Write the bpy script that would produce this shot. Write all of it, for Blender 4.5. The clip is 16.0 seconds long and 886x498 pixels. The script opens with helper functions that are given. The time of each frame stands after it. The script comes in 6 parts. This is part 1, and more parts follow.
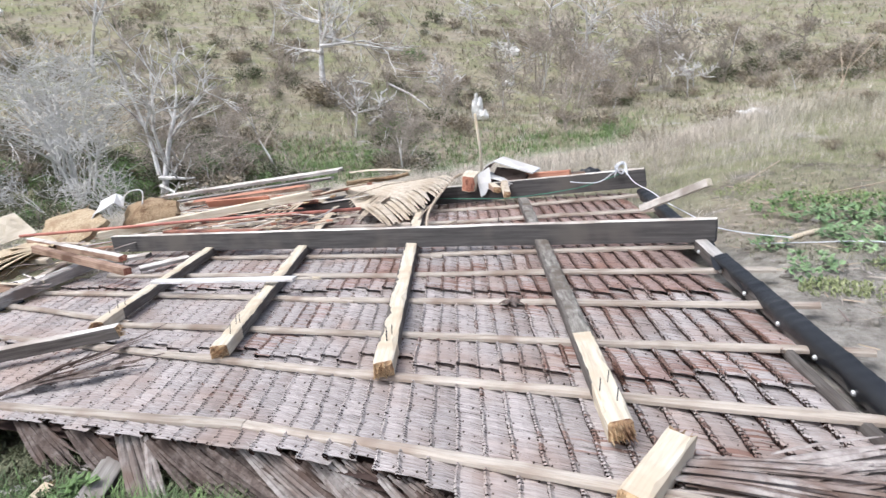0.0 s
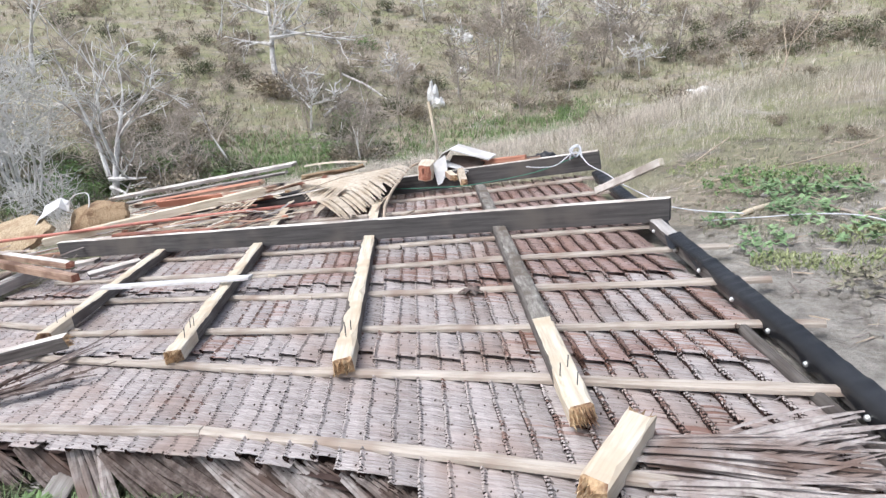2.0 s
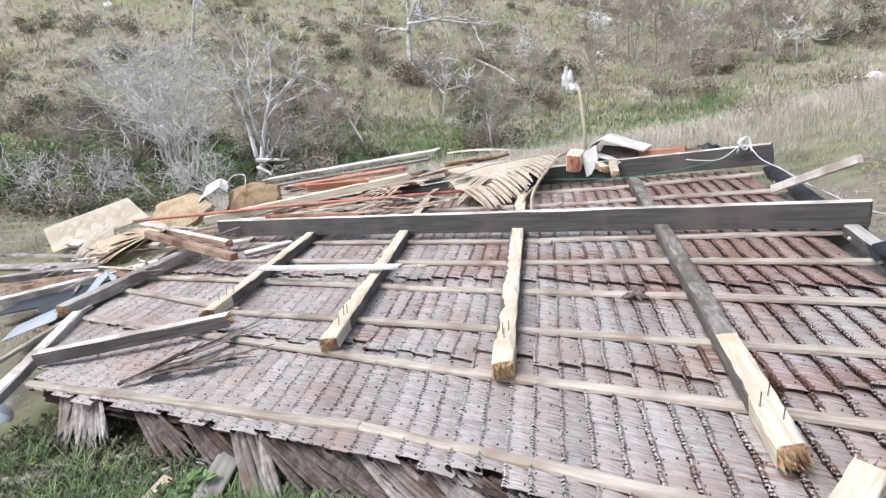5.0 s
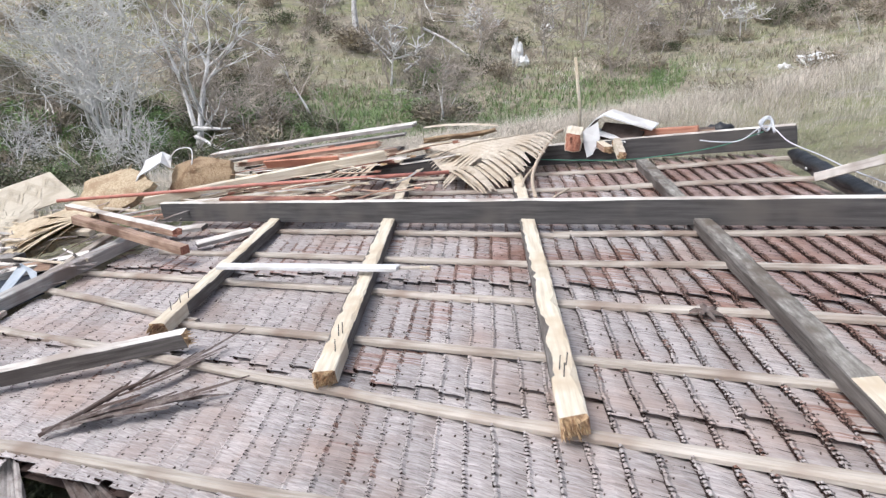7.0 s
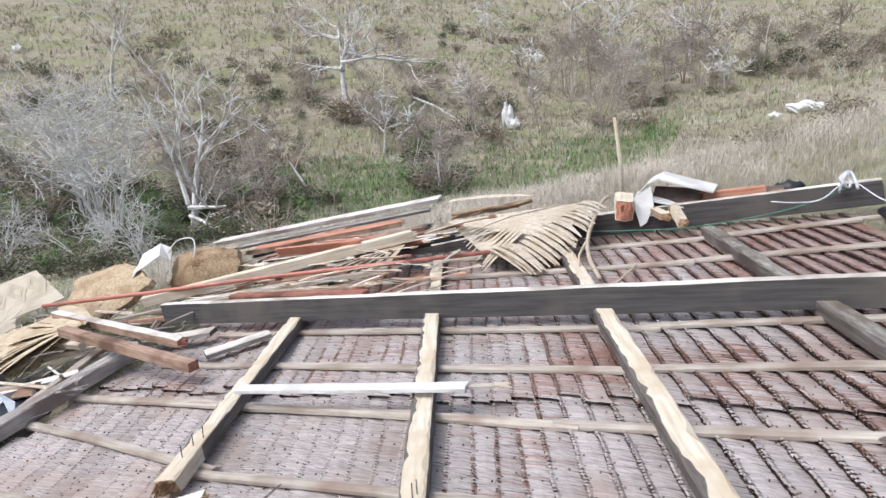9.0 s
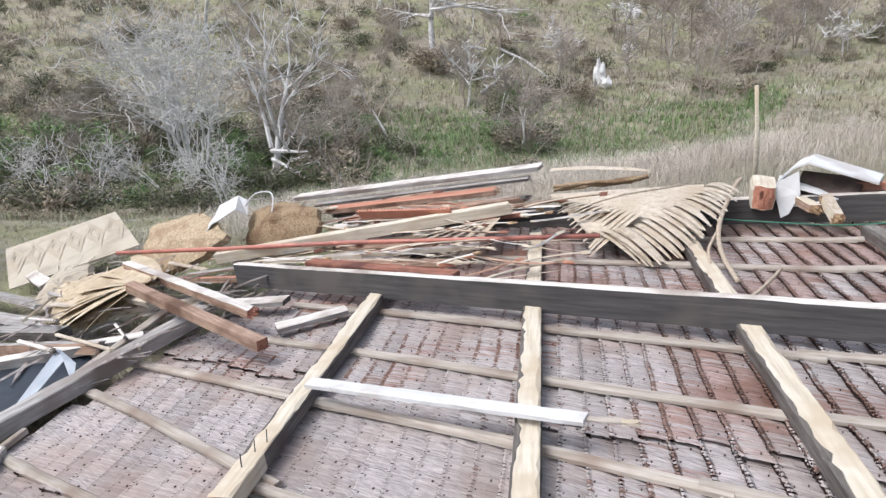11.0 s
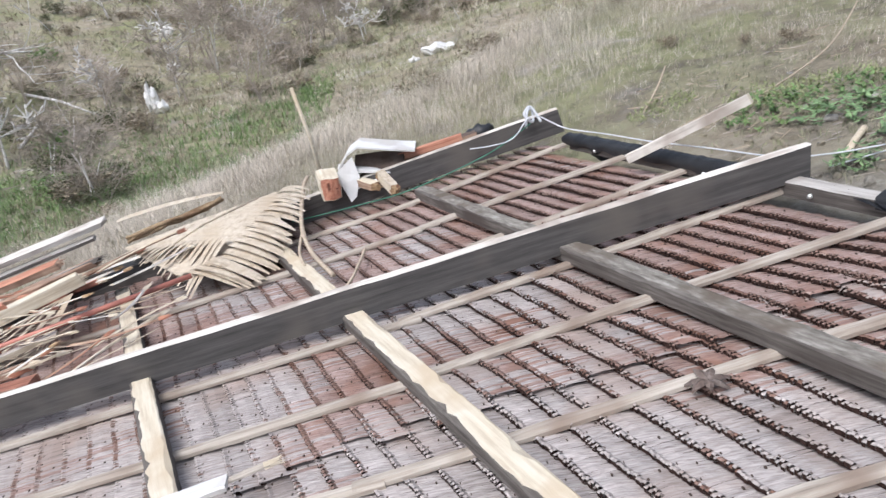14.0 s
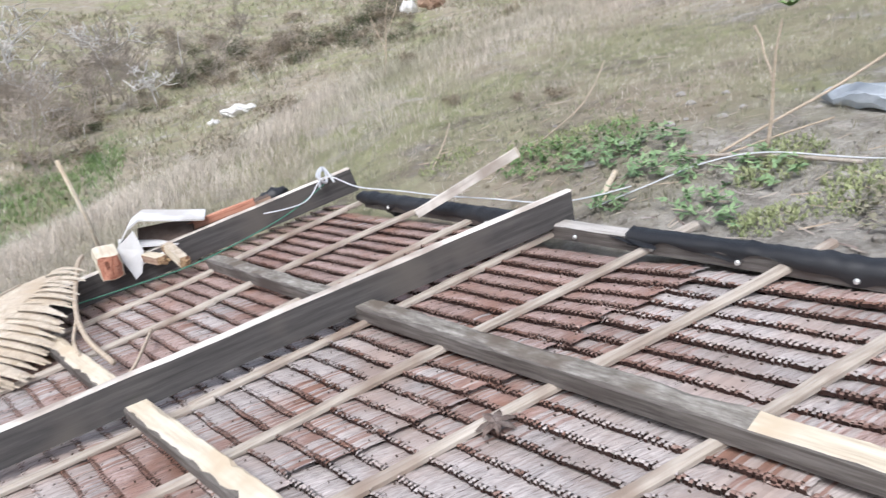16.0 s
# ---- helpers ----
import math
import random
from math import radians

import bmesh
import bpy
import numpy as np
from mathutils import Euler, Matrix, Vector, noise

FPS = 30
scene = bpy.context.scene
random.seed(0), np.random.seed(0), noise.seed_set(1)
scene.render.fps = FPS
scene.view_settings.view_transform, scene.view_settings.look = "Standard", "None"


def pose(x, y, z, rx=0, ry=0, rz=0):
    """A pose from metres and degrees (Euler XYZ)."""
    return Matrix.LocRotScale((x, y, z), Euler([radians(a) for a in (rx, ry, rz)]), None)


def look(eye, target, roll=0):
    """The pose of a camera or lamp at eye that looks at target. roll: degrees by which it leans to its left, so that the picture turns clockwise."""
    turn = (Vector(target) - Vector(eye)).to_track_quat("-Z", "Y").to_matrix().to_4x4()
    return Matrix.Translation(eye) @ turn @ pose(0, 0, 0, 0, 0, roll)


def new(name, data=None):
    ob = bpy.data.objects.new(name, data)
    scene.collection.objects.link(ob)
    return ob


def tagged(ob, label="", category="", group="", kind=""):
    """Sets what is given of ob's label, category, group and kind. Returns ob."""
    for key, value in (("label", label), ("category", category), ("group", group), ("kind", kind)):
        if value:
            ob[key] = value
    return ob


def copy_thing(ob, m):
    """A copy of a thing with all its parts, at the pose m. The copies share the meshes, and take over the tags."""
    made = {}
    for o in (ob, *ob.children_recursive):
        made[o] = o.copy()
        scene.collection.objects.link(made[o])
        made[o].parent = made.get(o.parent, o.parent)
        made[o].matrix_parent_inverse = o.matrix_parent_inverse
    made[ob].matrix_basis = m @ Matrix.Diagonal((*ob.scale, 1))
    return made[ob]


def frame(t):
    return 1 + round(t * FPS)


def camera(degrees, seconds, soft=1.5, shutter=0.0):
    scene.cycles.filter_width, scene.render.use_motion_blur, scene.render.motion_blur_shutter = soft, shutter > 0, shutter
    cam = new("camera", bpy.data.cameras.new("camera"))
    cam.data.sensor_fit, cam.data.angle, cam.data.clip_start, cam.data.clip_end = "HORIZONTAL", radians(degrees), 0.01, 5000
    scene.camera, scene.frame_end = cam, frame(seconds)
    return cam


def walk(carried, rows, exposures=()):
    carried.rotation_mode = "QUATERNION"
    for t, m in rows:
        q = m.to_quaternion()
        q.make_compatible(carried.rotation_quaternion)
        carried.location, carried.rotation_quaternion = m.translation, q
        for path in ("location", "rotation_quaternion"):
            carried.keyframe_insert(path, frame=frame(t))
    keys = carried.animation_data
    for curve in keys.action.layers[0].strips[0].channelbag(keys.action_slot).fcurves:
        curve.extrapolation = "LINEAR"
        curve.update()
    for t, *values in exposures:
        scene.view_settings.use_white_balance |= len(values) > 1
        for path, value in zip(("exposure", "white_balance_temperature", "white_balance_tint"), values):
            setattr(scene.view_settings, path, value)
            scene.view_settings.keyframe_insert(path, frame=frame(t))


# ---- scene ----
cam = camera(67.6, 16.0, 1.35, 0.3)
PATH = [
    (0, (1.911, -4.062, 1.877), (1.189, -2.283, 1.318), 0.7),
    (0.5, (1.924, -4.036, 1.875), (1.283, -2.239, 1.276), -0.7),
    (1, (1.918, -4.015, 1.873), (1.221, -2.239, 1.273), -1.1),
    (1.5, (1.933, -4.009, 1.869), (1.304, -2.215, 1.249), -1.1),
    (2, (1.928, -4.016, 1.876), (1.314, -2.207, 1.284), -1.0),
    (2.5, (1.927, -4.016, 1.878), (1.306, -2.197, 1.323), -1.3),
    (3, (1.928, -4.023, 1.878), (1.301, -2.209, 1.315), -1.2),
    (3.5, (1.939, -4.02, 1.871), (1.311, -2.208, 1.3), -1.8),
    (4, (1.912, -4.044, 1.877), (1.184, -2.266, 1.321), -2.2),
    (4.5, (1.829, -4.048, 1.871), (0.966, -2.346, 1.272), 0.2),
    (4.7, (1.772, -4.005, 1.875), (0.82, -2.355, 1.264), -1.6),
    (6.8, (1.111, -3.493, 1.791), (0.328, -1.789, 1.095), -0.4),
    (7, (1.028, -3.443, 1.778), (0.251, -1.74, 1.074), 0.3),
    (7.5, (0.883, -3.391, 1.761), (0.166, -1.658, 1.067), -1.5),
    (8, (0.79, -3.183, 1.756), (0.014, -1.45, 1.129), -2.3),
    (8.5, (0.675, -3.04, 1.734), (-0.064, -1.304, 1.071), -1.0),
    (9, (0.452, -2.965, 1.749), (-0.329, -1.2, 1.224), -2.6),
    (9.2, (0.384, -2.934, 1.744), (-0.471, -1.214, 1.188), -0.5),
    (11.3, (0.002, -2.525, 1.73), (-0.968, -0.919, 1.037), -0.3),
    (11.5, (-0.057, -2.531, 1.726), (-1.019, -0.94, 0.99), -0.1),
    (12, (-0.136, -2.501, 1.697), (-1.01, -0.879, 0.921), -0.3),
    (12.5, (-0.034, -2.426, 1.711), (-0.67, -0.71, 0.903), -1.4),
    (13, (0.166, -2.375, 1.741), (-0.238, -0.568, 0.984), -3.0),
    (13.5, (0.221, -2.371, 1.758), (0.204, -0.517, 1.008), -7.4),
    (14, (0.189, -2.402, 1.766), (0.295, -0.535, 1.057), -9.0),
    (14.5, (0.213, -2.411, 1.773), (0.535, -0.555, 1.1), -7.7),
    (15, (0.247, -2.409, 1.771), (0.652, -0.56, 1.125), -8.4),
    (15.5, (0.269, -2.405, 1.769), (0.75, -0.578, 1.114), -8.2),
    (16, (0.315, -2.417, 1.767), (0.968, -0.636, 1.135), -8.8),
]
walk(cam, [(t, look(eye, target, roll)) for t, eye, target, roll in PATH], [(t, stops, 6080, 10) for t, stops in ((0, 0.40), (4.5, 0.40), (7, 0.31), (9, 0.25), (11.5, 0.15), (12.5, 0.10), (14, 0.20), (16, 0.36))])

# ---- light ----
world = bpy.data.worlds.new("overcast_sky")
scene.world = world
world.use_nodes = True
wn, wl = world.node_tree.nodes, world.node_tree.links
sky = wn.new("ShaderNodeTexSky")
sky.sky_type, sky.sun_disc = "NISHITA", False
sky.sun_elevation, sky.sun_rotation = radians(58), radians(-140)
sky.air_density, sky.dust_density, sky.ozone_density = 1.0, 5.0, 1.0
soften = wn.new("ShaderNodeHueSaturation")
soften.inputs["Saturation"].default_value = 0.6
wl.new(sky.outputs[0], soften.inputs["Color"])
wl.new(soften.outputs[0], wn["Background"].inputs["Color"])
wn["Background"].inputs["Strength"].default_value = 0.15
sun = new("sun", bpy.data.lights.new("sun", "SUN"))
sun.data.energy, sun.data.angle, sun.data.color = 1.3, radians(25), (1.0, 0.985, 0.97)
sun.matrix_world = look((-6, -8, 16), (0, 0, 0))

# ---- materials ----
def shader(name, rough=0.85, metal=0.0):
    m = bpy.data.materials.new(name)
    m.use_nodes = True
    b = m.node_tree.nodes["Principled BSDF"]
    b.inputs["Roughness"].default_value, b.inputs["Metallic"].default_value = rough, metal
    b.inputs["Specular IOR Level"].default_value = 0.5 if rough < 0.6 else 0.2
    return m, m.node_tree.nodes, m.node_tree.links, b


def ramp_node(n, stops):
    r = n.new("ShaderNodeValToRGB")
    while len(r.color_ramp.elements) < len(stops):
        r.color_ramp.elements.new(0.5)
    for e, (at, c) in zip(r.color_ramp.elements, stops):
        e.position, e.color = at, (*c, 1)
    return r


def noise_node(n, l, vec, scale, detail=4, rough=0.6):
    t = n.new("ShaderNodeTexNoise")
    t.inputs["Scale"].default_value, t.inputs["Detail"].default_value, t.inputs["Roughness"].default_value = scale, detail, rough
    l.new(vec, t.inputs["Vector"])
    return t


def mix_node(n, l, fac, a, b, blend="MIX"):
    x = n.new("ShaderNodeMix")
    x.data_type, x.blend_type = "RGBA", blend
    if isinstance(fac, float):
        x.inputs["Factor"].default_value = fac
    else:
        l.new(fac, x.inputs["Factor"])
    for sock, v in ((x.inputs[6], a), (x.inputs[7], b)):
        if isinstance(v, tuple):
            sock.default_value = (*v, 1)
        else:
            l.new(v, sock)
    return x.outputs[2]


def surface(name, colours, grain=(1, 1, 1), scale=8.0, rough=0.85, bump=0.4, stain=None, stain_scale=1.5, island=0.0, obj_random=0.0, metal=0.0, depth=0.004):
    """A weathered surface: grain in the object's own space, broad stains, and a shift of value from piece to piece."""
    m, n, l, b = shader(name, rough, metal)
    co = n.new("ShaderNodeTexCoord")
    mp = n.new("ShaderNodeMapping")
    mp.inputs["Scale"].default_value = grain
    l.new(co.outputs["Object"], mp.inputs["Vector"])
    fine = noise_node(n, l, mp.outputs[0], scale, 6, 0.65)
    calm = lambda c: tuple(v * 0.72 + 0.28 * (0.3 * c[0] + 0.6 * c[1] + 0.1 * c[2]) for v in c)
    colours = [calm(c) for c in colours]
    stain = calm(stain) if stain else None
    k = len(colours) - 1
    col = ramp_node(n, [(0.3 + 0.4 * i / max(k, 1), c) for i, c in enumerate(colours)])
    l.new(fine.outputs["Fac"], col.inputs["Fac"])
    out = col.outputs["Color"]
    broad = noise_node(n, l, co.outputs["Object"], stain_scale, 3, 0.6)
    if stain:
        edge = ramp_node(n, [(0.48, (0, 0, 0)), (0.66, (1, 1, 1))])
        l.new(broad.outputs["Fac"], edge.inputs["Fac"])
        out = mix_node(n, l, edge.outputs["Color"], out, stain)
    for amount, node, socket in ((island, "ShaderNodeNewGeometry", "Random Per Island"), (obj_random, "ShaderNodeObjectInfo", "Random")):
        if not amount:
            continue
        hsv = n.new("ShaderNodeHueSaturation")
        src = n.new(node).outputs[socket]
        mr = n.new("ShaderNodeMapRange")
        mr.inputs["To Min"].default_value, mr.inputs["To Max"].default_value = 1 - amount, 1 + amount
        l.new(src, mr.inputs["Value"])
        l.new(mr.outputs[0], hsv.inputs["Value"])
        l.new(out, hsv.inputs["Color"])
        out = hsv.outputs["Color"]
    l.new(out, b.inputs["Base Color"])
    bp = n.new("ShaderNodeBump")
    bp.inputs["Strength"].default_value, bp.inputs["Distance"].default_value = bump, depth
    l.new(fine.outputs["Fac"], bp.inputs["Height"])
    l.new(bp.outputs[0], b.inputs["Normal"])
    return m


GRAIN = (0.35, 6, 6)
MAT = {}
MAT["thatch"] = surface("dry_palm_thatch", [(0.255, 0.205, 0.185), (0.44, 0.38, 0.36), (0.59, 0.54, 0.52)], (3, 26, 3), 6, 0.75, 0.25, (0.41, 0.30, 0.25), 1.7, island=0.13, obj_random=0.14)
MAT["thatch_red"] = surface("damp_red_palm_thatch", [(0.20, 0.095, 0.072), (0.40, 0.26, 0.22), (0.54, 0.42, 0.385)], (3, 26, 3), 6, 0.65, 0.25, (0.30, 0.14, 0.09), 2.6, island=0.12, obj_random=0.12)
MAT["thatch_rust"] = surface("rusty_thatch_ridge", [(0.13, 0.06, 0.042), (0.29, 0.165, 0.125), (0.43, 0.30, 0.25)], (2, 14, 2), 6, 0.7, 0.35, (0.20, 0.085, 0.05), 2.2, island=0.16, obj_random=0.12)
# brown fold faces taken almost to black: shade under each ridge put into colour
MAT["fold_shade"] = surface("brown_fold_painted_shade", [(0.022, 0.010, 0.008), (0.075, 0.036, 0.026)], (2, 14, 2), 8, 0.85, 0.3, island=0.3)
MAT["stitch"] = surface("brown_stitching", [(0.07, 0.045, 0.035), (0.13, 0.085, 0.065)], rough=0.9)
MAT["gap_shade"] = surface("dark_gap_shade", [(0.045, 0.025, 0.02), (0.10, 0.06, 0.05)], scale=12)
MAT["batten"] = surface("weathered_bamboo_lath", [(0.29, 0.225, 0.17), (0.47, 0.395, 0.315), (0.60, 0.53, 0.45)], GRAIN, 9, 0.6, 0.3, (0.30, 0.21, 0.15), 2.2, obj_random=0.1)
MAT["sawn"] = surface("fresh_sawn_timber", [(0.52, 0.40, 0.25), (0.70, 0.60, 0.43), (0.79, 0.715, 0.58)], GRAIN, 8, 0.75, 0.5, (0.62, 0.48, 0.30), 4.0)
MAT["endgrain"] = surface("broken_timber_end", [(0.24, 0.11, 0.04), (0.55, 0.34, 0.14), (0.72, 0.54, 0.28)], (1, 1, 1), 35, 0.9, 0.9, (0.2, 0.09, 0.04), 14)
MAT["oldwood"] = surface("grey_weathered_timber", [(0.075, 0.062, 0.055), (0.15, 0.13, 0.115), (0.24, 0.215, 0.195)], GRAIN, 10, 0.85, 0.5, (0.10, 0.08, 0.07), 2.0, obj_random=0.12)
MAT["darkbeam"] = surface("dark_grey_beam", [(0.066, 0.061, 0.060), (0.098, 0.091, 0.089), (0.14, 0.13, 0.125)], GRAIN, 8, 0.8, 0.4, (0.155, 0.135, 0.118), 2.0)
MAT["mossygrey"] = surface("grey_mottled_timber_top", [(0.13, 0.11, 0.09), (0.25, 0.225, 0.19), (0.42, 0.39, 0.34)], (1.2, 5, 5), 10, 0.85, 0.5, (0.15, 0.115, 0.085), 5.0)
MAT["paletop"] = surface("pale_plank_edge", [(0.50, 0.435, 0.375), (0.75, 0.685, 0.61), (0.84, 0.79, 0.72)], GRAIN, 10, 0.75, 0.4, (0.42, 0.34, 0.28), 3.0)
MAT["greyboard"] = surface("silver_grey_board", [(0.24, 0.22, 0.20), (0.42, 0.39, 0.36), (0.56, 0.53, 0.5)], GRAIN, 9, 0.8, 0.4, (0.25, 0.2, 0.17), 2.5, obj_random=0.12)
MAT["brownwood"] = surface("brown_hardwood", [(0.21, 0.105, 0.06), (0.44, 0.26, 0.16), (0.60, 0.41, 0.28)], GRAIN, 9, 0.7, 0.35, (0.18, 0.09, 0.05), 3.0, obj_random=0.14)
MAT["redwood"] = surface("red_brown_wood", [(0.20, 0.055, 0.028), (0.40, 0.13, 0.065), (0.52, 0.23, 0.13)], GRAIN, 9, 0.65, 0.35, (0.16, 0.05, 0.03), 4.0)
MAT["orangewood"] = surface("orange_timber", [(0.38, 0.11, 0.05), (0.60, 0.21, 0.10), (0.68, 0.32, 0.18)], GRAIN, 9, 0.6, 0.3)
MAT["orangepole"] = surface("faded_orange_paint", [(0.55, 0.13, 0.07), (0.72, 0.22, 0.13)], GRAIN, 12, 0.5, 0.15, (0.42, 0.12, 0.08), 5.0)
MAT["orangeplastic"] = surface("orange_plastic", [(0.62, 0.17, 0.07), (0.75, 0.26, 0.12)], rough=0.45, bump=0.1)
MAT["palm"] = surface("dry_woven_palm", [(0.42, 0.315, 0.20), (0.60, 0.495, 0.36), (0.70, 0.61, 0.48)], (3, 3, 3), 8, 0.65, 0.3, (0.52, 0.40, 0.26), 3.0, island=0.12)
MAT["goldpalm"] = surface("golden_palm_leaf", [(0.45, 0.33, 0.18), (0.64, 0.50, 0.30), (0.75, 0.63, 0.42)], (3, 3, 3), 8, 0.7, 0.3, (0.55, 0.40, 0.22), 3.0, island=0.12)
MAT["straw"] = surface("golden_straw_fibre", [(0.30, 0.19, 0.085), (0.50, 0.36, 0.19), (0.63, 0.50, 0.31)], (4, 4, 4), 14, 0.9, 0.7, (0.34, 0.2, 0.09), 4.0, island=0.15)
MAT["fibre"] = surface("brown_coconut_fibre", [(0.20, 0.11, 0.045), (0.40, 0.26, 0.12), (0.55, 0.39, 0.21)], (6, 6, 6), 16, 0.95, 1.0, (0.2, 0.1, 0.04), 5.0)
MAT["matstraw"] = surface("beige_woven_mat", [(0.48, 0.40, 0.28), (0.64, 0.56, 0.42)], (20, 20, 20), 8, 0.85, 0.4, (0.44, 0.36, 0.25), 3.0)
MAT["matdark"] = surface("tan_mat_strip", [(0.43, 0.35, 0.23), (0.57, 0.48, 0.34)], (20, 20, 20), 8, 0.85, 0.4)
MAT["deadleaf"] = surface("grey_dead_palm_leaf", [(0.20, 0.155, 0.135), (0.38, 0.325, 0.30), (0.52, 0.465, 0.435)], (3, 3, 3), 9, 0.75, 0.35, (0.2, 0.13, 0.1), 3.0, island=0.25)
MAT["brownleaf"] = surface("brown_palm_leaf", [(0.07, 0.044, 0.035), (0.155, 0.112, 0.094), (0.27, 0.215, 0.19)], (3, 3, 3), 9, 0.7, 0.35, (0.12, 0.07, 0.05), 3.0, island=0.3)
MAT["blackcloth"] = surface("black_woven_cloth", [(0.010, 0.011, 0.014), (0.022, 0.024, 0.03)], (60, 60, 60), 10, 0.45, 0.25, (0.03, 0.032, 0.038), 3.0)
MAT["metal"] = surface("zinc_washer", [(0.72, 0.72, 0.70), (0.85, 0.85, 0.84)], rough=0.35, metal=0.6, bump=0.1)
MAT["white"] = surface("white_sheet", [(0.70, 0.69, 0.68), (0.84, 0.84, 0.84)], (1, 1, 1), 6, 0.5, 0.15, (0.62, 0.58, 0.54), 4.0)
MAT["whitewood"] = surface("white_painted_lath", [(0.64, 0.63, 0.62), (0.82, 0.82, 0.82)], GRAIN, 7, 0.5, 0.2, (0.62, 0.58, 0.54), 5.0)
MAT["sheetinside"] = surface("brown_board_inside", [(0.10, 0.065, 0.05), (0.2, 0.14, 0.11)], scale=10)
MAT["rope"] = surface("white_blue_rope", [(0.55, 0.58, 0.66), (0.80, 0.81, 0.84)], (30, 30, 30), 10, 0.7, 0.5)
MAT["greenline"] = surface("green_cord", [(0.03, 0.18, 0.11), (0.06, 0.30, 0.19)], rough=0.6)
MAT["vine"] = surface("pale_dry_vine", [(0.42, 0.31, 0.20), (0.62, 0.49, 0.35)], GRAIN, 9, 0.8, 0.4)
MAT["bluetarp"] = surface("blue_grey_plastic", [(0.34, 0.40, 0.47), (0.52, 0.57, 0.63)], (2, 2, 2), 6, 0.4, 0.3, (0.25, 0.3, 0.36), 3.0)
MAT["darktarp"] = surface("dark_blue_tarpaulin", [(0.015, 0.022, 0.035), (0.035, 0.05, 0.075)], (2, 2, 2), 6, 0.45, 0.3)
MAT["bark"] = surface("bleached_bark", [(0.50, 0.48, 0.46), (0.70, 0.68, 0.66), (0.82, 0.80, 0.78)], (4, 4, 1), 5, 0.9, 0.5, (0.34, 0.29, 0.26), 2.0)
MAT["twig"] = surface("grey_brown_twig", [(0.32, 0.255, 0.20), (0.50, 0.43, 0.36)], (4, 4, 1), 5, 0.9, 0.3, obj_random=0.3)
MAT["silver"] = surface("silver_twig", [(0.50, 0.48, 0.455), (0.74, 0.72, 0.69)], (4, 4, 1), 5, 0.9, 0.3)
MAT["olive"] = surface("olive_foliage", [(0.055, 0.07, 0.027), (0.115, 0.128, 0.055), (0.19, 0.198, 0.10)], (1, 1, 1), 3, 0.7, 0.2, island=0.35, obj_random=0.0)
MAT["brush"] = surface("brown_dry_foliage", [(0.16, 0.12, 0.072), (0.29, 0.23, 0.145), (0.43, 0.355, 0.24)], (1, 1, 1), 3, 0.85, 0.2, island=0.35)
MAT["green"] = surface("fresh_green_foliage", [(0.055, 0.13, 0.02), (0.14, 0.27, 0.04), (0.27, 0.42, 0.09)], (1, 1, 1), 3, 0.55, 0.2, island=0.35)
MAT["weed"] = surface("blue_green_weed", [(0.10, 0.215, 0.065), (0.20, 0.36, 0.11), (0.33, 0.50, 0.20)], (1, 1, 1), 6, 0.5, 0.2, island=0.3)
MAT["moss"] = surface("yellow_green_moss", [(0.20, 0.25, 0.07), (0.33, 0.38, 0.13), (0.46, 0.49, 0.22)], (1, 1, 1), 6, 0.75, 0.2, island=0.25)
MAT["drygrass"] = surface("dry_straw_grass", [(0.40, 0.34, 0.265), (0.61, 0.53, 0.43), (0.77, 0.69, 0.585)], (0.25, 0.25, 0.25), 2, 0.85, 0.1, (0.34, 0.325, 0.20), 0.35, island=0.35)
MAT["olivegrass"] = surface("olive_grass", [(0.18, 0.20, 0.085), (0.32, 0.335, 0.165), (0.46, 0.455, 0.275)], (0.25, 0.25, 0.25), 2, 0.8, 0.1, (0.27, 0.24, 0.16), 0.4, island=0.3)
MAT["stone"] = surface("pale_stone", [(0.32, 0.29, 0.26), (0.5, 0.47, 0.43)], scale=12, bump=0.8)


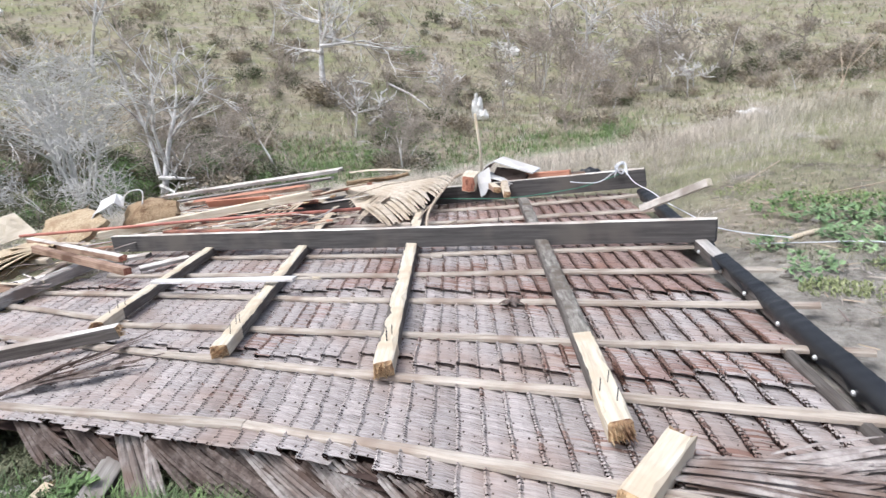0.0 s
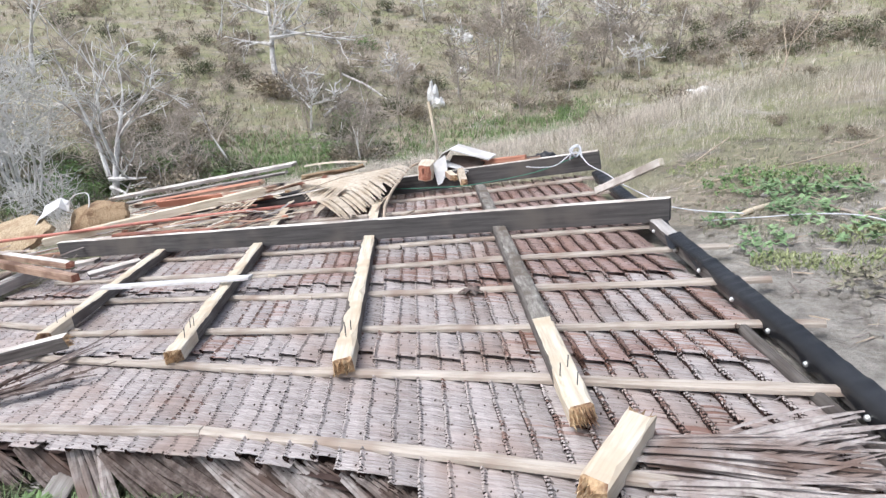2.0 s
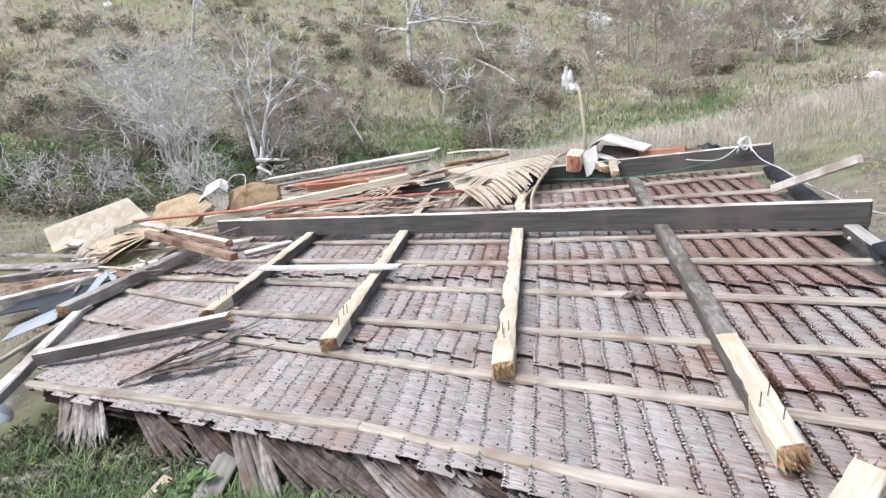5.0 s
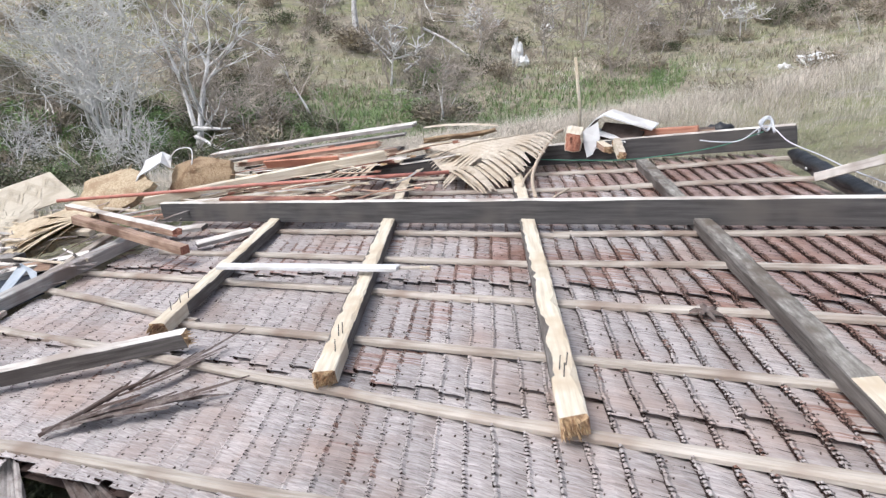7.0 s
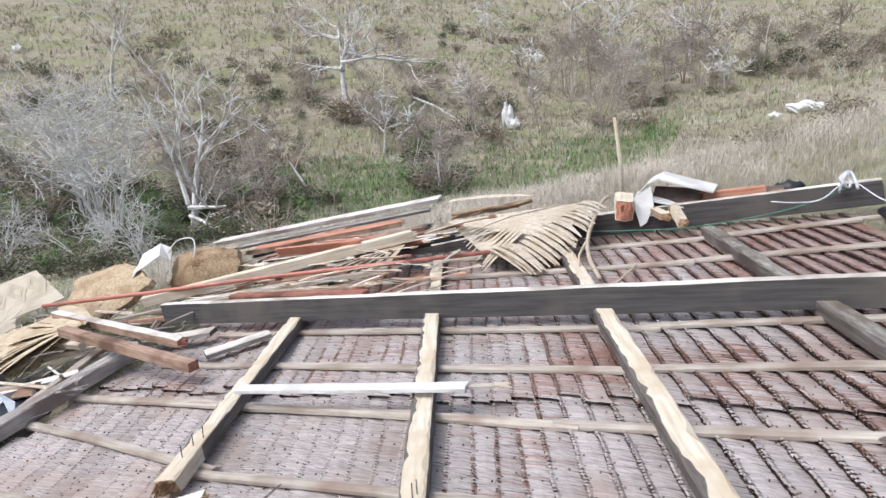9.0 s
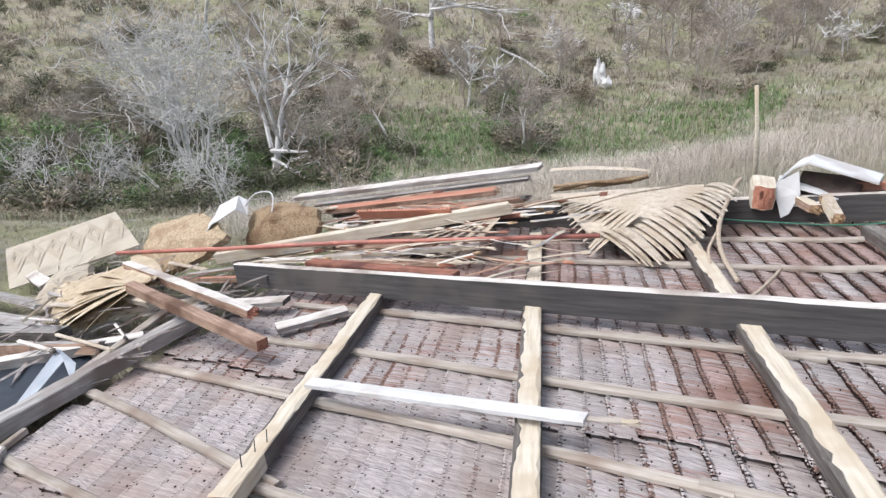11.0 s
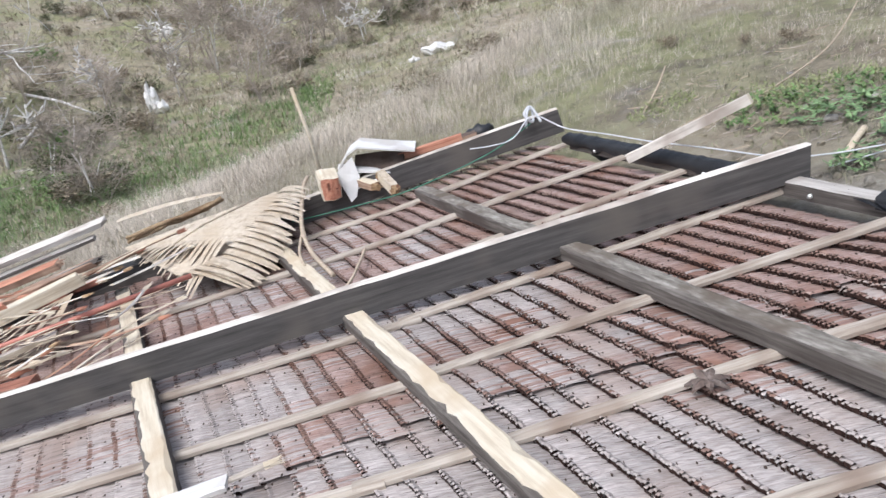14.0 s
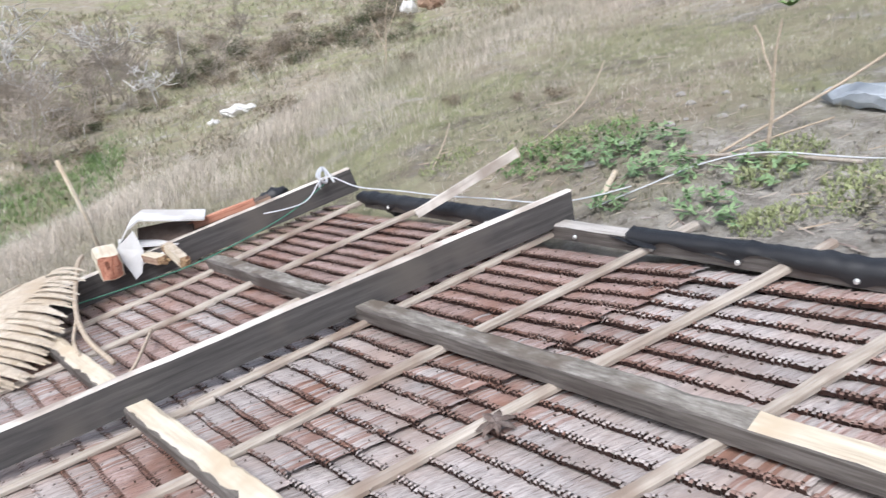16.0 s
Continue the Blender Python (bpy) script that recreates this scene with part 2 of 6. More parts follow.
def ground_material():
    m, n, l, b = shader("hillside_earth_and_dry_grass", 0.95)
    co = n.new("ShaderNodeTexCoord").outputs["Object"]

    def band(scale, lo, hi, detail=8):
        r = ramp_node(n, [(lo, (0, 0, 0)), (hi, (1, 1, 1))])
        l.new(noise_node(n, l, co, scale, detail, 0.7).outputs["Fac"], r.inputs["Fac"])
        return r.outputs["Color"]

    soil = ramp_node(n, [(0.32, (0.19, 0.172, 0.148)), (0.5, (0.40, 0.372, 0.33)), (0.68, (0.62, 0.59, 0.54))])
    l.new(noise_node(n, l, co, 7, 10, 0.75).outputs["Fac"], soil.inputs["Fac"])
    litter = ramp_node(n, [(0.3, (0.20, 0.172, 0.125)), (0.5, (0.345, 0.302, 0.23)), (0.7, (0.52, 0.465, 0.38))])
    l.new(noise_node(n, l, co, 1.6, 12, 0.78).outputs["Fac"], litter.inputs["Fac"])
    sward = ramp_node(n, [(0.3, (0.16, 0.175, 0.085)), (0.7, (0.38, 0.38, 0.22))])
    l.new(noise_node(n, l, co, 2.4, 10, 0.75).outputs["Fac"], sward.inputs["Fac"])
    out = mix_node(n, l, band(0.2, 0.44, 0.6), litter.outputs["Color"], sward.outputs["Color"])
    out = mix_node(n, l, band(1.1, 0.52, 0.66), out, (0.17, 0.15, 0.12))
    out = mix_node(n, l, band(0.55, 0.56, 0.66), out, soil.outputs["Color"])
    # the worn bare earth beside the roof
    far = n.new("ShaderNodeVectorMath")
    far.operation = "DISTANCE"
    far.inputs[1].default_value = (2.9, -1.1, 0.8)
    l.new(co, far.inputs[0])
    wob = n.new("ShaderNodeMath")
    wob.operation = "MULTIPLY_ADD"
    wob.inputs[1].default_value = 2.4
    l.new(noise_node(n, l, co, 1.4, 5, 0.6).outputs["Fac"], wob.inputs[0])
    l.new(far.outputs["Value"], wob.inputs[2])
    bare = ramp_node(n, [(0.55, (1, 1, 1)), (0.9, (0, 0, 0))])
    size = n.new("ShaderNodeMath")
    size.operation = "MULTIPLY"
    size.inputs[1].default_value = 0.25
    l.new(wob.outputs[0], size.inputs[0])
    l.new(size.outputs[0], bare.inputs["Fac"])
    out = mix_node(n, l, bare.outputs["Color"], out, soil.outputs["Color"])
    l.new(out, b.inputs["Base Color"])
    bp = n.new("ShaderNodeBump")
    bp.inputs["Strength"].default_value, bp.inputs["Distance"].default_value = 0.9, 0.06
    l.new(noise_node(n, l, co, 9, 10, 0.75).outputs["Fac"], bp.inputs["Height"])
    l.new(bp.outputs[0], b.inputs["Normal"])
    return m


MAT["ground"] = ground_material()

# ---- building helpers ----
class Build:
    """Collects faces for one mesh."""

    def __init__(self, *mats):
        self.v, self.f, self.m, self.mats = [], [], [], mats

    def add(self, verts, faces, mat=0):
        k = len(self.v)
        self.v.extend(tuple(p) for p in verts)
        self.f.extend([tuple(k + i for i in f) for f in faces])
        self.m.extend([mat] * len(faces))
        return self

    def box(self, a, b, mat=0, turn=None):
        (x0, y0, z0), (x1, y1, z1) = a, b
        vs = [Vector(p) for p in ((x0, y0, z0), (x1, y0, z0), (x1, y1, z0), (x0, y1, z0), (x0, y0, z1), (x1, y0, z1), (x1, y1, z1), (x0, y1, z1))]
        if turn:
            vs = [turn @ p for p in vs]
        return self.add(vs, [(3, 2, 1, 0), (4, 5, 6, 7), (0, 1, 5, 4), (1, 2, 6, 5), (2, 3, 7, 6), (3, 0, 4, 7)], mat)

    def rings(self, rings, mat=0, caps=True, capmat=None):
        n = len(rings[0])
        vs = [p for r in rings for p in r]
        fs = [(i * n + j, i * n + (j + 1) % n, (i + 1) * n + (j + 1) % n, (i + 1) * n + j) for i in range(len(rings) - 1) for j in range(n)]
        self.add(vs, fs, mat)
        if caps:
            k = len(self.v) - len(vs)
            self.f += [tuple(k + j for j in range(n))[::-1], tuple(k + (len(rings) - 1) * n + j for j in range(n))]
            self.m += [mat if capmat is None else capmat] * 2
        return self

    def tube(self, pts, radii, sides=6, mat=0, caps=True):
        pts = [Vector(p) for p in pts]
        out = []
        for i, p in enumerate(pts):
            d = (pts[min(i + 1, len(pts) - 1)] - pts[max(i - 1, 0)]).normalized()
            s = d.cross(Vector((0.31, 0.17, 0.93)))
            s = s.normalized() if s.length > 1e-3 else Vector((1, 0, 0))
            t = d.cross(s)
            r = radii[i] if isinstance(radii, (list, tuple)) else radii
            out.append([p + r * (math.cos(a) * s + math.sin(a) * t) for a in (2 * math.pi * k / sides for k in range(sides))])
        return self.rings(out, mat, caps)

    def leaf(self, p0, p1, width, up=(0, 0, 1), sag=0.0, fold=0.15, segs=3, tip=0.15, mat=0, base=0.7):
        """A long leaf strip with a folded midrib, tapering to its tip."""
        p0, p1 = Vector(p0), Vector(p1)
        d = p1 - p0
        side = d.cross(Vector(up)).normalized()
        nrm = side.cross(d).normalized()
        vs = []
        for i in range(segs + 1):
            s = i / segs
            c = p0 + d * s - nrm * sag * 4 * s * (1 - s) * 0.5 - Vector((0, 0, abs(sag) * s * s))
            w = width * 0.5 * (base + (1 - base) * min(1, s * 3)) * (1 if s < 0.6 else 1 - (1 - tip) * (s - 0.6) / 0.4)
            vs += [c - side * w, c + nrm * width * fold, c + side * w]
        fs = []
        for i in range(segs):
            k = i * 3
            fs += [(k, k + 1, k + 4, k + 3), (k + 1, k + 2, k + 5, k + 4)]
        return self.add(vs, fs, mat)

    def mesh(self, name, smooth=False):
        me = bpy.data.meshes.new(name)
        me.from_pydata(self.v, [], self.f)
        for m in self.mats:
            me.materials.append(m)
        me.polygons.foreach_set("material_index", self.m)
        if smooth:
            me.polygons.foreach_set("use_smooth", [True] * len(self.f))
        me.update()
        return me


def part(name, build, parent, label="", matrix=None, smooth=False):
    me = build if isinstance(build, bpy.types.Mesh) else build.mesh(name, smooth)
    ob = new(name, me)
    ob.parent = parent
    if matrix is not None:
        ob.matrix_basis = matrix
    return tagged(ob, label)


def thing(name, build, label, category, group="", kind="", matrix=None, smooth=False):
    ob = new(name, None if build is None else (build if isinstance(build, bpy.types.Mesh) else build.mesh(name, smooth)))
    if matrix is not None:
        ob.matrix_basis = matrix
    return tagged(ob, label, category, group, kind)


# The fallen roof lies in one sloping plane: u along the long beams, v away from the walker, h off the thatch.
SX, SY, Z0 = 0.14, 0.03, 0.46
EX = Vector((1, 0, SX)).normalized()
EN = Vector((-SX, -SY, 1)).normalized()
EY = EN.cross(EX)
ROOF = Matrix(((EX.x, EY.x, EN.x, 0), (EX.y, EY.y, EN.y, 0), (EX.z, EY.z, EN.z, Z0), (0, 0, 0, 1)))


def on_roof(u, v, h=0.0):
    return ROOF @ Vector((u, v, h))


def along(p, q, roll=0.0):
    """A pose at p whose x axis runs to q, z as far up as it goes."""
    p, q = Vector(p), Vector(q)
    x = (q - p).normalized()
    y = Vector((0, 0, 1)).cross(x).normalized()
    z = x.cross(y)
    m = Matrix(((x.x, y.x, z.x, p.x), (x.y, y.y, z.y, p.y), (x.z, y.z, z.z, p.z), (0, 0, 0, 1)))
    return m @ pose(0, 0, 0, roll)


def timber(length, width, height, rng, mats=(0, 0, 0), ragged=0.0, segs=12, bow=0.0, chamfer=0.006, splinter=0.0):
    """A timber along x from the origin, standing on z = 0, with worn arrises. mats: sides, top, ends."""
    b = Build()
    rings = []
    seed = rng.uniform(0, 90)
    for i in range(segs + 1):
        s = i / segs
        x = length * s
        zb = bow * 4 * s * (1 - s)
        w0, w1 = -width / 2, width / 2
        j = [rng.uniform(-1, 1) for _ in range(6)]
        f0 = 0.3 + 0.9 * noise.noise((x * 4.0, seed, 0)) + 0.55 * noise.noise((x * 15, seed, 3)) + 0.2 * j[2]
        f1 = 0.15 + 0.9 * noise.noise((x * 4.7, seed, 7)) + 0.55 * noise.noise((x * 13, seed, 9)) + 0.2 * j[3]
        c0, c1 = chamfer + ragged * min(max(0, f0), 1.3), chamfer + ragged * min(max(0, f1), 1.1)
        d0, d1 = chamfer + ragged * 0.5 * min(max(0, f0), 1), chamfer + ragged * 0.5 * min(max(0, f1), 1)
        e = 0.0015
        off = 0.0
        if splinter and i in (0, segs):
            off = splinter
        pts = [(w0 + e * j[4], 0), (w1 + e * j[5], 0), (w1 + e * j[4], height - d1), (w1 - c1, height + e * j[0]), (w0 + c0, height + e * j[1]), (w0 + e * j[5], height - d0)]
        rings.append([(x + (rng.uniform(-off, off) if off else 0), y, z + zb) for y, z in pts])
    n = 6
    vs = [p for r in rings for p in r]
    b.v = vs
    for i in range(segs):
        for k in range(n):
            b.f.append((i * n + k, i * n + (k + 1) % n, (i + 1) * n + (k + 1) % n, (i + 1) * n + k))
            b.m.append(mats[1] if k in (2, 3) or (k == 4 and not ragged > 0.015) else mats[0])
    for ring, flip, sx in ((0, True, -1), (segs, False, 1)):
        k = ring * n
        mid = len(b.v)
        c = sum((Vector(b.v[k + t]) for t in range(n)), Vector()) / n
        b.v.append(tuple(c + Vector((sx * splinter * 0.8, 0, 0))))
        for t in range(n):
            f = (k + t, k + (t + 1) % n, mid)
            b.f.append(f[::-1] if flip else f)
            b.m.append(mats[2])
    return b


def with_mats(b, *mats):
    b.mats = mats
    return b


def splinters(b, x, width, height, rng, count, mat, sign=1):
    """Torn fibres standing out of a broken timber end."""
    for _ in range(count):
        y, z = rng.uniform(-width / 2, width / 2) * 0.9, rng.uniform(0.1, 0.9) * height
        ln, t = rng.uniform(0.015, 0.06) * sign, rng.uniform(0.003, 0.008)
        b.add([(x - 0.01 * sign, y - t, z - t), (x - 0.01 * sign, y + t, z - t), (x - 0.01 * sign, y, z + t), (x + ln, y + rng.uniform(-0.01, 0.01), z + rng.uniform(-0.012, 0.006))], [(0, 1, 3), (1, 2, 3), (2, 0, 3)], mat)
    return b


# ---- ground ----
def height_at(x, y):
    xs = x if x > -4 else -4 - 4 * (1 - math.exp((x + 4) / 4))
    xs = xs if xs < 25 else 25 + (xs - 25) * 0.4
    p = -0.55 * x + 0.83 * y
    s = min(max((p - 4) / 15, 0), 1)
    s = s * s * (3 - 2 * s)
    hill = 2.0 * math.log1p(math.exp(min((p - 42) / 8, 30)))
    hill = hill if hill < 40 else 40 + (hill - 40) * 0.3
    e = min(max((2.4 - x) / 1.6, 0), 1)
    return 0.46 + 0.14 * min(xs, 60) + 0.03 * max(min(y, 60), -20) - 0.06 - 0.2 * e - 3.0 * s + hill


def ground_z(x, y):
    r = math.hypot(x - 0.5, y + 2)
    k = min(max((r - 3) / 20, 0), 1)
    rough = 0.02 * noise.noise((x * 2.3, y * 2.3, 0)) + 0.012 * noise.noise((x * 6, y * 6, 3)) + k * (0.28 * noise.noise((x * 0.35, y * 0.35, 7)) + 0.5 * k * noise.noise((x * 0.1, y * 0.1, 2)))
    return height_at(x, y) + rough


def make_ground():
    n = 250
    ax = [1.0 * math.sinh(7.2 * (2 * i / n - 1)) for i in range(n + 1)]
    vs = [(0.8 + x, 0.5 + y, ground_z(0.8 + x, 0.5 + y)) for y in ax for x in ax]
    fs = [(j * (n + 1) + i, j * (n + 1) + i + 1, (j + 1) * (n + 1) + i + 1, (j + 1) * (n + 1) + i) for j in range(n) for i in range(n)]
    b = Build(MAT["ground"])
    b.add(vs, fs)
    return thing("ground", b, "sloping hillside of bare earth and dry grass", "ground", kind="structure", smooth=True)


make_ground()


def in_roof(x, y, margin=0.0):
    u, v = x, y
    return -3.2 - margin < u < 2.25 - 0.32 * v + margin and -2.45 - margin < v < 2.1 + margin and u > -3.4 - 0.65 * (v + 0.8) * (v < -0.8) - margin


def grass(name, count, mat, rng, near, far, az, tall, width, keep, label, blades=5):
    """Blades of grass in tufts, thinner and larger with distance; too many to count."""
    vs, fs = [], []
    made = 0
    while made < count:
        a = radians(rng.uniform(*az))
        r = near * (far / near) ** rng.random()
        x, y = 0.7 + r * math.sin(a), -2.6 + r * math.cos(a)
        made += 1
        if not keep(x, y, r) or in_roof(x, y, 0.03):
            continue
        z = ground_z(x, y)
        hgt = tall(x, y, r) * rng.uniform(0.6, 1.35)
        spread = hgt * 0.9
        for _ in range(blades):
            ang = rng.uniform(0, 6.283)
            dx, dy = math.cos(ang), math.sin(ang)
            w = width * (1 + r * 0.13) * rng.uniform(0.6, 1.2)
            bx, by = x + rng.uniform(-0.4, 0.4) * spread, y + rng.uniform(-0.4, 0.4) * spread
            h = hgt * rng.uniform(0.5, 1.1)
            lean = spread * rng.uniform(0.3, 1.5)
            k = len(vs)
            vs += [(bx - dy * w, by + dx * w, z - 0.03), (bx + dy * w, by - dx * w, z - 0.03),
                   (bx + dx * lean * 0.4 + dy * w * 0.7, by + dy * lean * 0.4 - dx * w * 0.7, z + h * 0.6), (bx + dx * lean * 0.4 - dy * w * 0.7, by + dy * lean * 0.4 + dx * w * 0.7, z + h * 0.6),
                   (bx + dx * lean, by + dy * lean, z + h)]
            fs += [(k, k + 1, k + 2, k + 3), (k + 3, k + 2, k + 4)]
    b = Build(MAT[mat])
    b.add(vs, fs)
    return thing(name, b, label, "grass", kind="stuff")


def patch(x, y, s=0.3, seed=0.0):
    return noise.noise((x * s, y * s, seed))


def spur(x, y):
    """How much a place belongs to the tall dry grass behind the roof."""
    return max(0, 1 - abs((y - 6.5 - 0.35 * x) / 4.2)) * (x > -7) * (x < 9)


R = random.Random(11)
BARE = lambda x, y, r: x > 2.0 and y < 1.6 and r < 5.2
grass("dry_grass", 56000, "drygrass", R, 4.3, 17, (-95, 62), lambda x, y, r: 0.05 + 0.20 * spur(x, y) + 0.05 * max(0, patch(x, y, 0.9, 2)), 0.0009,
      lambda x, y, r: R.random() < 0.30 + 0.75 * spur(x, y) + 0.5 * patch(x, y, 0.35, 5) and not (BARE(x, y, r) and R.random() < 0.6), "fine pale dry grass behind the fallen roof", 6)
grass("olive_grass", 20000, "olivegrass", R, 3.2, 17, (-110, 68), lambda x, y, r: 0.045 + 0.04 * max(0, patch(x, y, 0.7, 4)), 0.0015,
      lambda x, y, r: R.random() < 0.5 + 0.7 * patch(x, y, 0.45, 9) - 0.4 * spur(x, y) and not (BARE(x, y, r) and R.random() < 0.4), "short olive grass beside the fallen roof", 6)
grass("hillside_dry_grass", 26000, "drygrass", R, 16, 110, (-76, 52), lambda x, y, r: 0.16 + 0.005 * r, 0.0022,
      lambda x, y, r: R.random() < (0.62 if x > -3 else 0.25) + 0.8 * patch(x, y, 0.22, 5), "tussocks of pale dry grass over the hillside")
grass("hillside_olive_grass", 30000, "olivegrass", R, 16, 110, (-76, 52), lambda x, y, r: 0.14 + 0.0045 * r, 0.0022,
      lambda x, y, r: R.random() < 0.5 + 0.9 * patch(x, y, 0.18, 9), "tussocks of olive green grass over the hillside")
grass("hillside_brown_grass", 34000, "brush", R, 16, 110, (-76, 52), lambda x, y, r: 0.14 + 0.005 * r, 0.0022,
      lambda x, y, r: R.random() < (0.7 if x < -4 else 0.3) + 0.8 * patch(x, y, 0.3, 13), "tussocks of grey brown grass over the hillside")


def gully(x, y):
    p = -0.55 * x + 0.83 * y
    return max(0, 1 - abs(p - 25) / 9) * (x < -2)


grass("gully_grass", 26000, "green", R, 14, 52, (-56, -4), lambda x, y, r: 0.2 + 0.004 * r, 0.0026,
      lambda x, y, r: R.random() < gully(x, y) * (0.85 + 1.3 * patch(x, y, 0.14, 3)), "fresh green grass along the gully")
grass("green_grass_clump", 7000, "green", R, 0.25, 3.0, (-135, -40), lambda x, y, r: 0.12, 0.0026,
      lambda x, y, r: -1.6 < x < 0.75 and -3.3 < y < -2.1 and R.random() < 0.55 + 0.9 * patch(x, y, 2.2, 6), "fresh green grass tufts under the roof edge")

# ---- the fallen roof ----
RNG = random.Random(5)
roof = thing("thatched_roof", None, "collapsed thatched roof panel lying upside down on the slope", "roof", matrix=ROOF)
SKEW = 0.385


def edge_left(v):
    return -1.78 - (v + 2.33) * 1.4 if v < -1.6 else -2.80 - (v + 1.6) * 0.12 if v < 0 else -3.0 - 0.1 * v


def edge_right(v):
    return 1.95 - 0.32 * v


def edge_front(u):
    return -2.345 - 0.3 * min(max((u - 0.9) / 0.9, 0), 1)


def shingle(u0, v0, v1, rng, red, step=1.0):
    """One thatch shingle: fine leaflets folded over a stick that runs up the roof, stitched, lying flat over the next shingle."""
    b = Build(MAT["thatch"], MAT["fold_shade"], MAT["stitch"], MAT["thatch_red"], MAT["thatch_rust"])
    v = v0
    wob, beat = rng.uniform(0, 6), rng.uniform(0.0155, 0.021)
    crest = 0.0105 * step ** 2 * rng.uniform(0.9, 1.12)
    back = rng.uniform(-0.002, 0.002)
    knots = [v0 + rng.uniform(0, 0.03), v0 + rng.uniform(0, 0.05)]
    while v < v1:
        w = rng.uniform(0.0065, 0.0115)
        c = v + w / 2
        u_here = u0 - SKEW * c
        damp = red + 0.55 * noise.noise((u_here * 2.3, c * 2.3, 8)) + rng.uniform(-0.16, 0.16)
        flat = 3 if damp > 0.5 else 0
        ridge = 4 if damp > 0.36 else 0
        knob = math.sin(6.283 * c / beat + wob)
        base = u_here + 0.004 * math.sin(c * 5 + wob) + 0.002 * math.sin(c * 27 + wob) + rng.uniform(-0.0016, 0.0016) * step + 0.0012 * knob * step
        lap = 0.020 * max(0.0, 1 - (c - v0) / 0.28)
        top = crest * (1 + 0.13 * knob * step + rng.uniform(-0.06, 0.06))
        ln = rng.uniform(0.112, 0.128)
        dz = lap + back + rng.uniform(-0.0003, 0.0003)
        skew = 0.2 + rng.uniform(-0.012, 0.012)
        tilt = rng.uniform(-0.0005, 0.0005)
        vs = []
        for pu, ph in ((0.017, -0.004), (0.001, top * 0.30 - 0.002), (0.0015, top * 0.86), (0.008, top), (0.019, crest * 0.70), (0.055, crest * 0.50), (ln, -0.006)):
            sk = skew * pu
            hw = w / 2 * (1.02 if pu < 0.02 else 1.08)
            vs += [(base + pu + SKEW * hw, c - hw + sk, ph - 0.016 + dz + tilt), (base + pu - SKEW * hw, c + hw + sk, ph - 0.016 + dz - tilt)]
        kk = len(b.v)
        b.v += vs
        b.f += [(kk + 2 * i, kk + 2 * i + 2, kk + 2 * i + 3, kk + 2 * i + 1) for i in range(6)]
        # lowest faces get the dark colour that paints the gap's shade
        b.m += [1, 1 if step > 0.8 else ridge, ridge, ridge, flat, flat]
        for row, (off, gap) in enumerate(((0.022, 0.085), (0.066, 0.2))):
            if c > knots[row]:
                hh = crest * (0.68 if row == 0 else 0.46) - 0.016 + dz
                at = base + off + rng.uniform(-0.002, 0.002)
                b.box((at, c - 0.004 + skew * off, hh - 0.003), (at + rng.uniform(0.003, 0.006), c + 0.004 + skew * off, hh + 0.0018), 2)
                knots[row] = c + gap * rng.uniform(0.4, 1.3)
        if rng.random() < 0.035:
            q = Vector((base + 0.006, c, top - 0.016 + dz))
            b.leaf(q, q + Vector((rng.uniform(-0.04, -0.01), rng.uniform(-0.03, 0.03), rng.uniform(-0.004, 0.014))), 0.006, fold=0.3, segs=1, mat=ridge)
        v += w
    return b


ROWS_V = [-2.75, -1.55, -0.58, 0.55, 2.0]
col = -4.4
while col < 3.2:
    for row in range(4):
        lo = ROWS_V[row] + RNG.uniform(-0.05, 0.05)
        hi = ROWS_V[row + 1] + RNG.uniform(0.09, 0.16)
        vs_ok = []
        v = lo
        while v < hi:
            u = col - SKEW * v
            if edge_left(v) < u < edge_right(v) - 0.09 and v > edge_front(u) + RNG.uniform(-0.03, 0.02):
                vs_ok.append(v)
            v += 0.03
        if len(vs_ok) > 3:
            mid = (vs_ok[0] + vs_ok[-1]) / 2
            um = col - SKEW * mid
            wet = (um - 0.1) * 0.13 + (mid + 0.2) * 0.30 + 0.45 * noise.noise((um * 1.1, mid * 1.1, 4))
            part("shingle", shingle(col, vs_ok[0], vs_ok[-1], RNG, min(max(0.41 + wet * 0.75, 0.0), 0.85), 1.06 + 0.5 * min(max(um * 0.6 + 0.7, 0), 1)), roof)
    col += RNG.uniform(0.096, 0.108)

# a dark sheet added below the thatch; closes the gaps with painted shade
b = Build(MAT["gap_shade"])
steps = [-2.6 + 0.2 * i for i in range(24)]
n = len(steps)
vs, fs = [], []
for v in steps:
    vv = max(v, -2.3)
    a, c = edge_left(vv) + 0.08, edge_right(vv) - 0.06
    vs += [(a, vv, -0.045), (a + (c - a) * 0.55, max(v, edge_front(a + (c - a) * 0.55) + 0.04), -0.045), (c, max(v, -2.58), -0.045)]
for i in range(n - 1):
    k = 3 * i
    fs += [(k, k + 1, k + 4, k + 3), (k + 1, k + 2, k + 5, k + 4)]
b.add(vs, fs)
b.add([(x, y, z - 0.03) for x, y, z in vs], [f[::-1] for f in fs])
part("thatch_back", b, roof, "dark sheet added under the thatch as shade in its gaps")


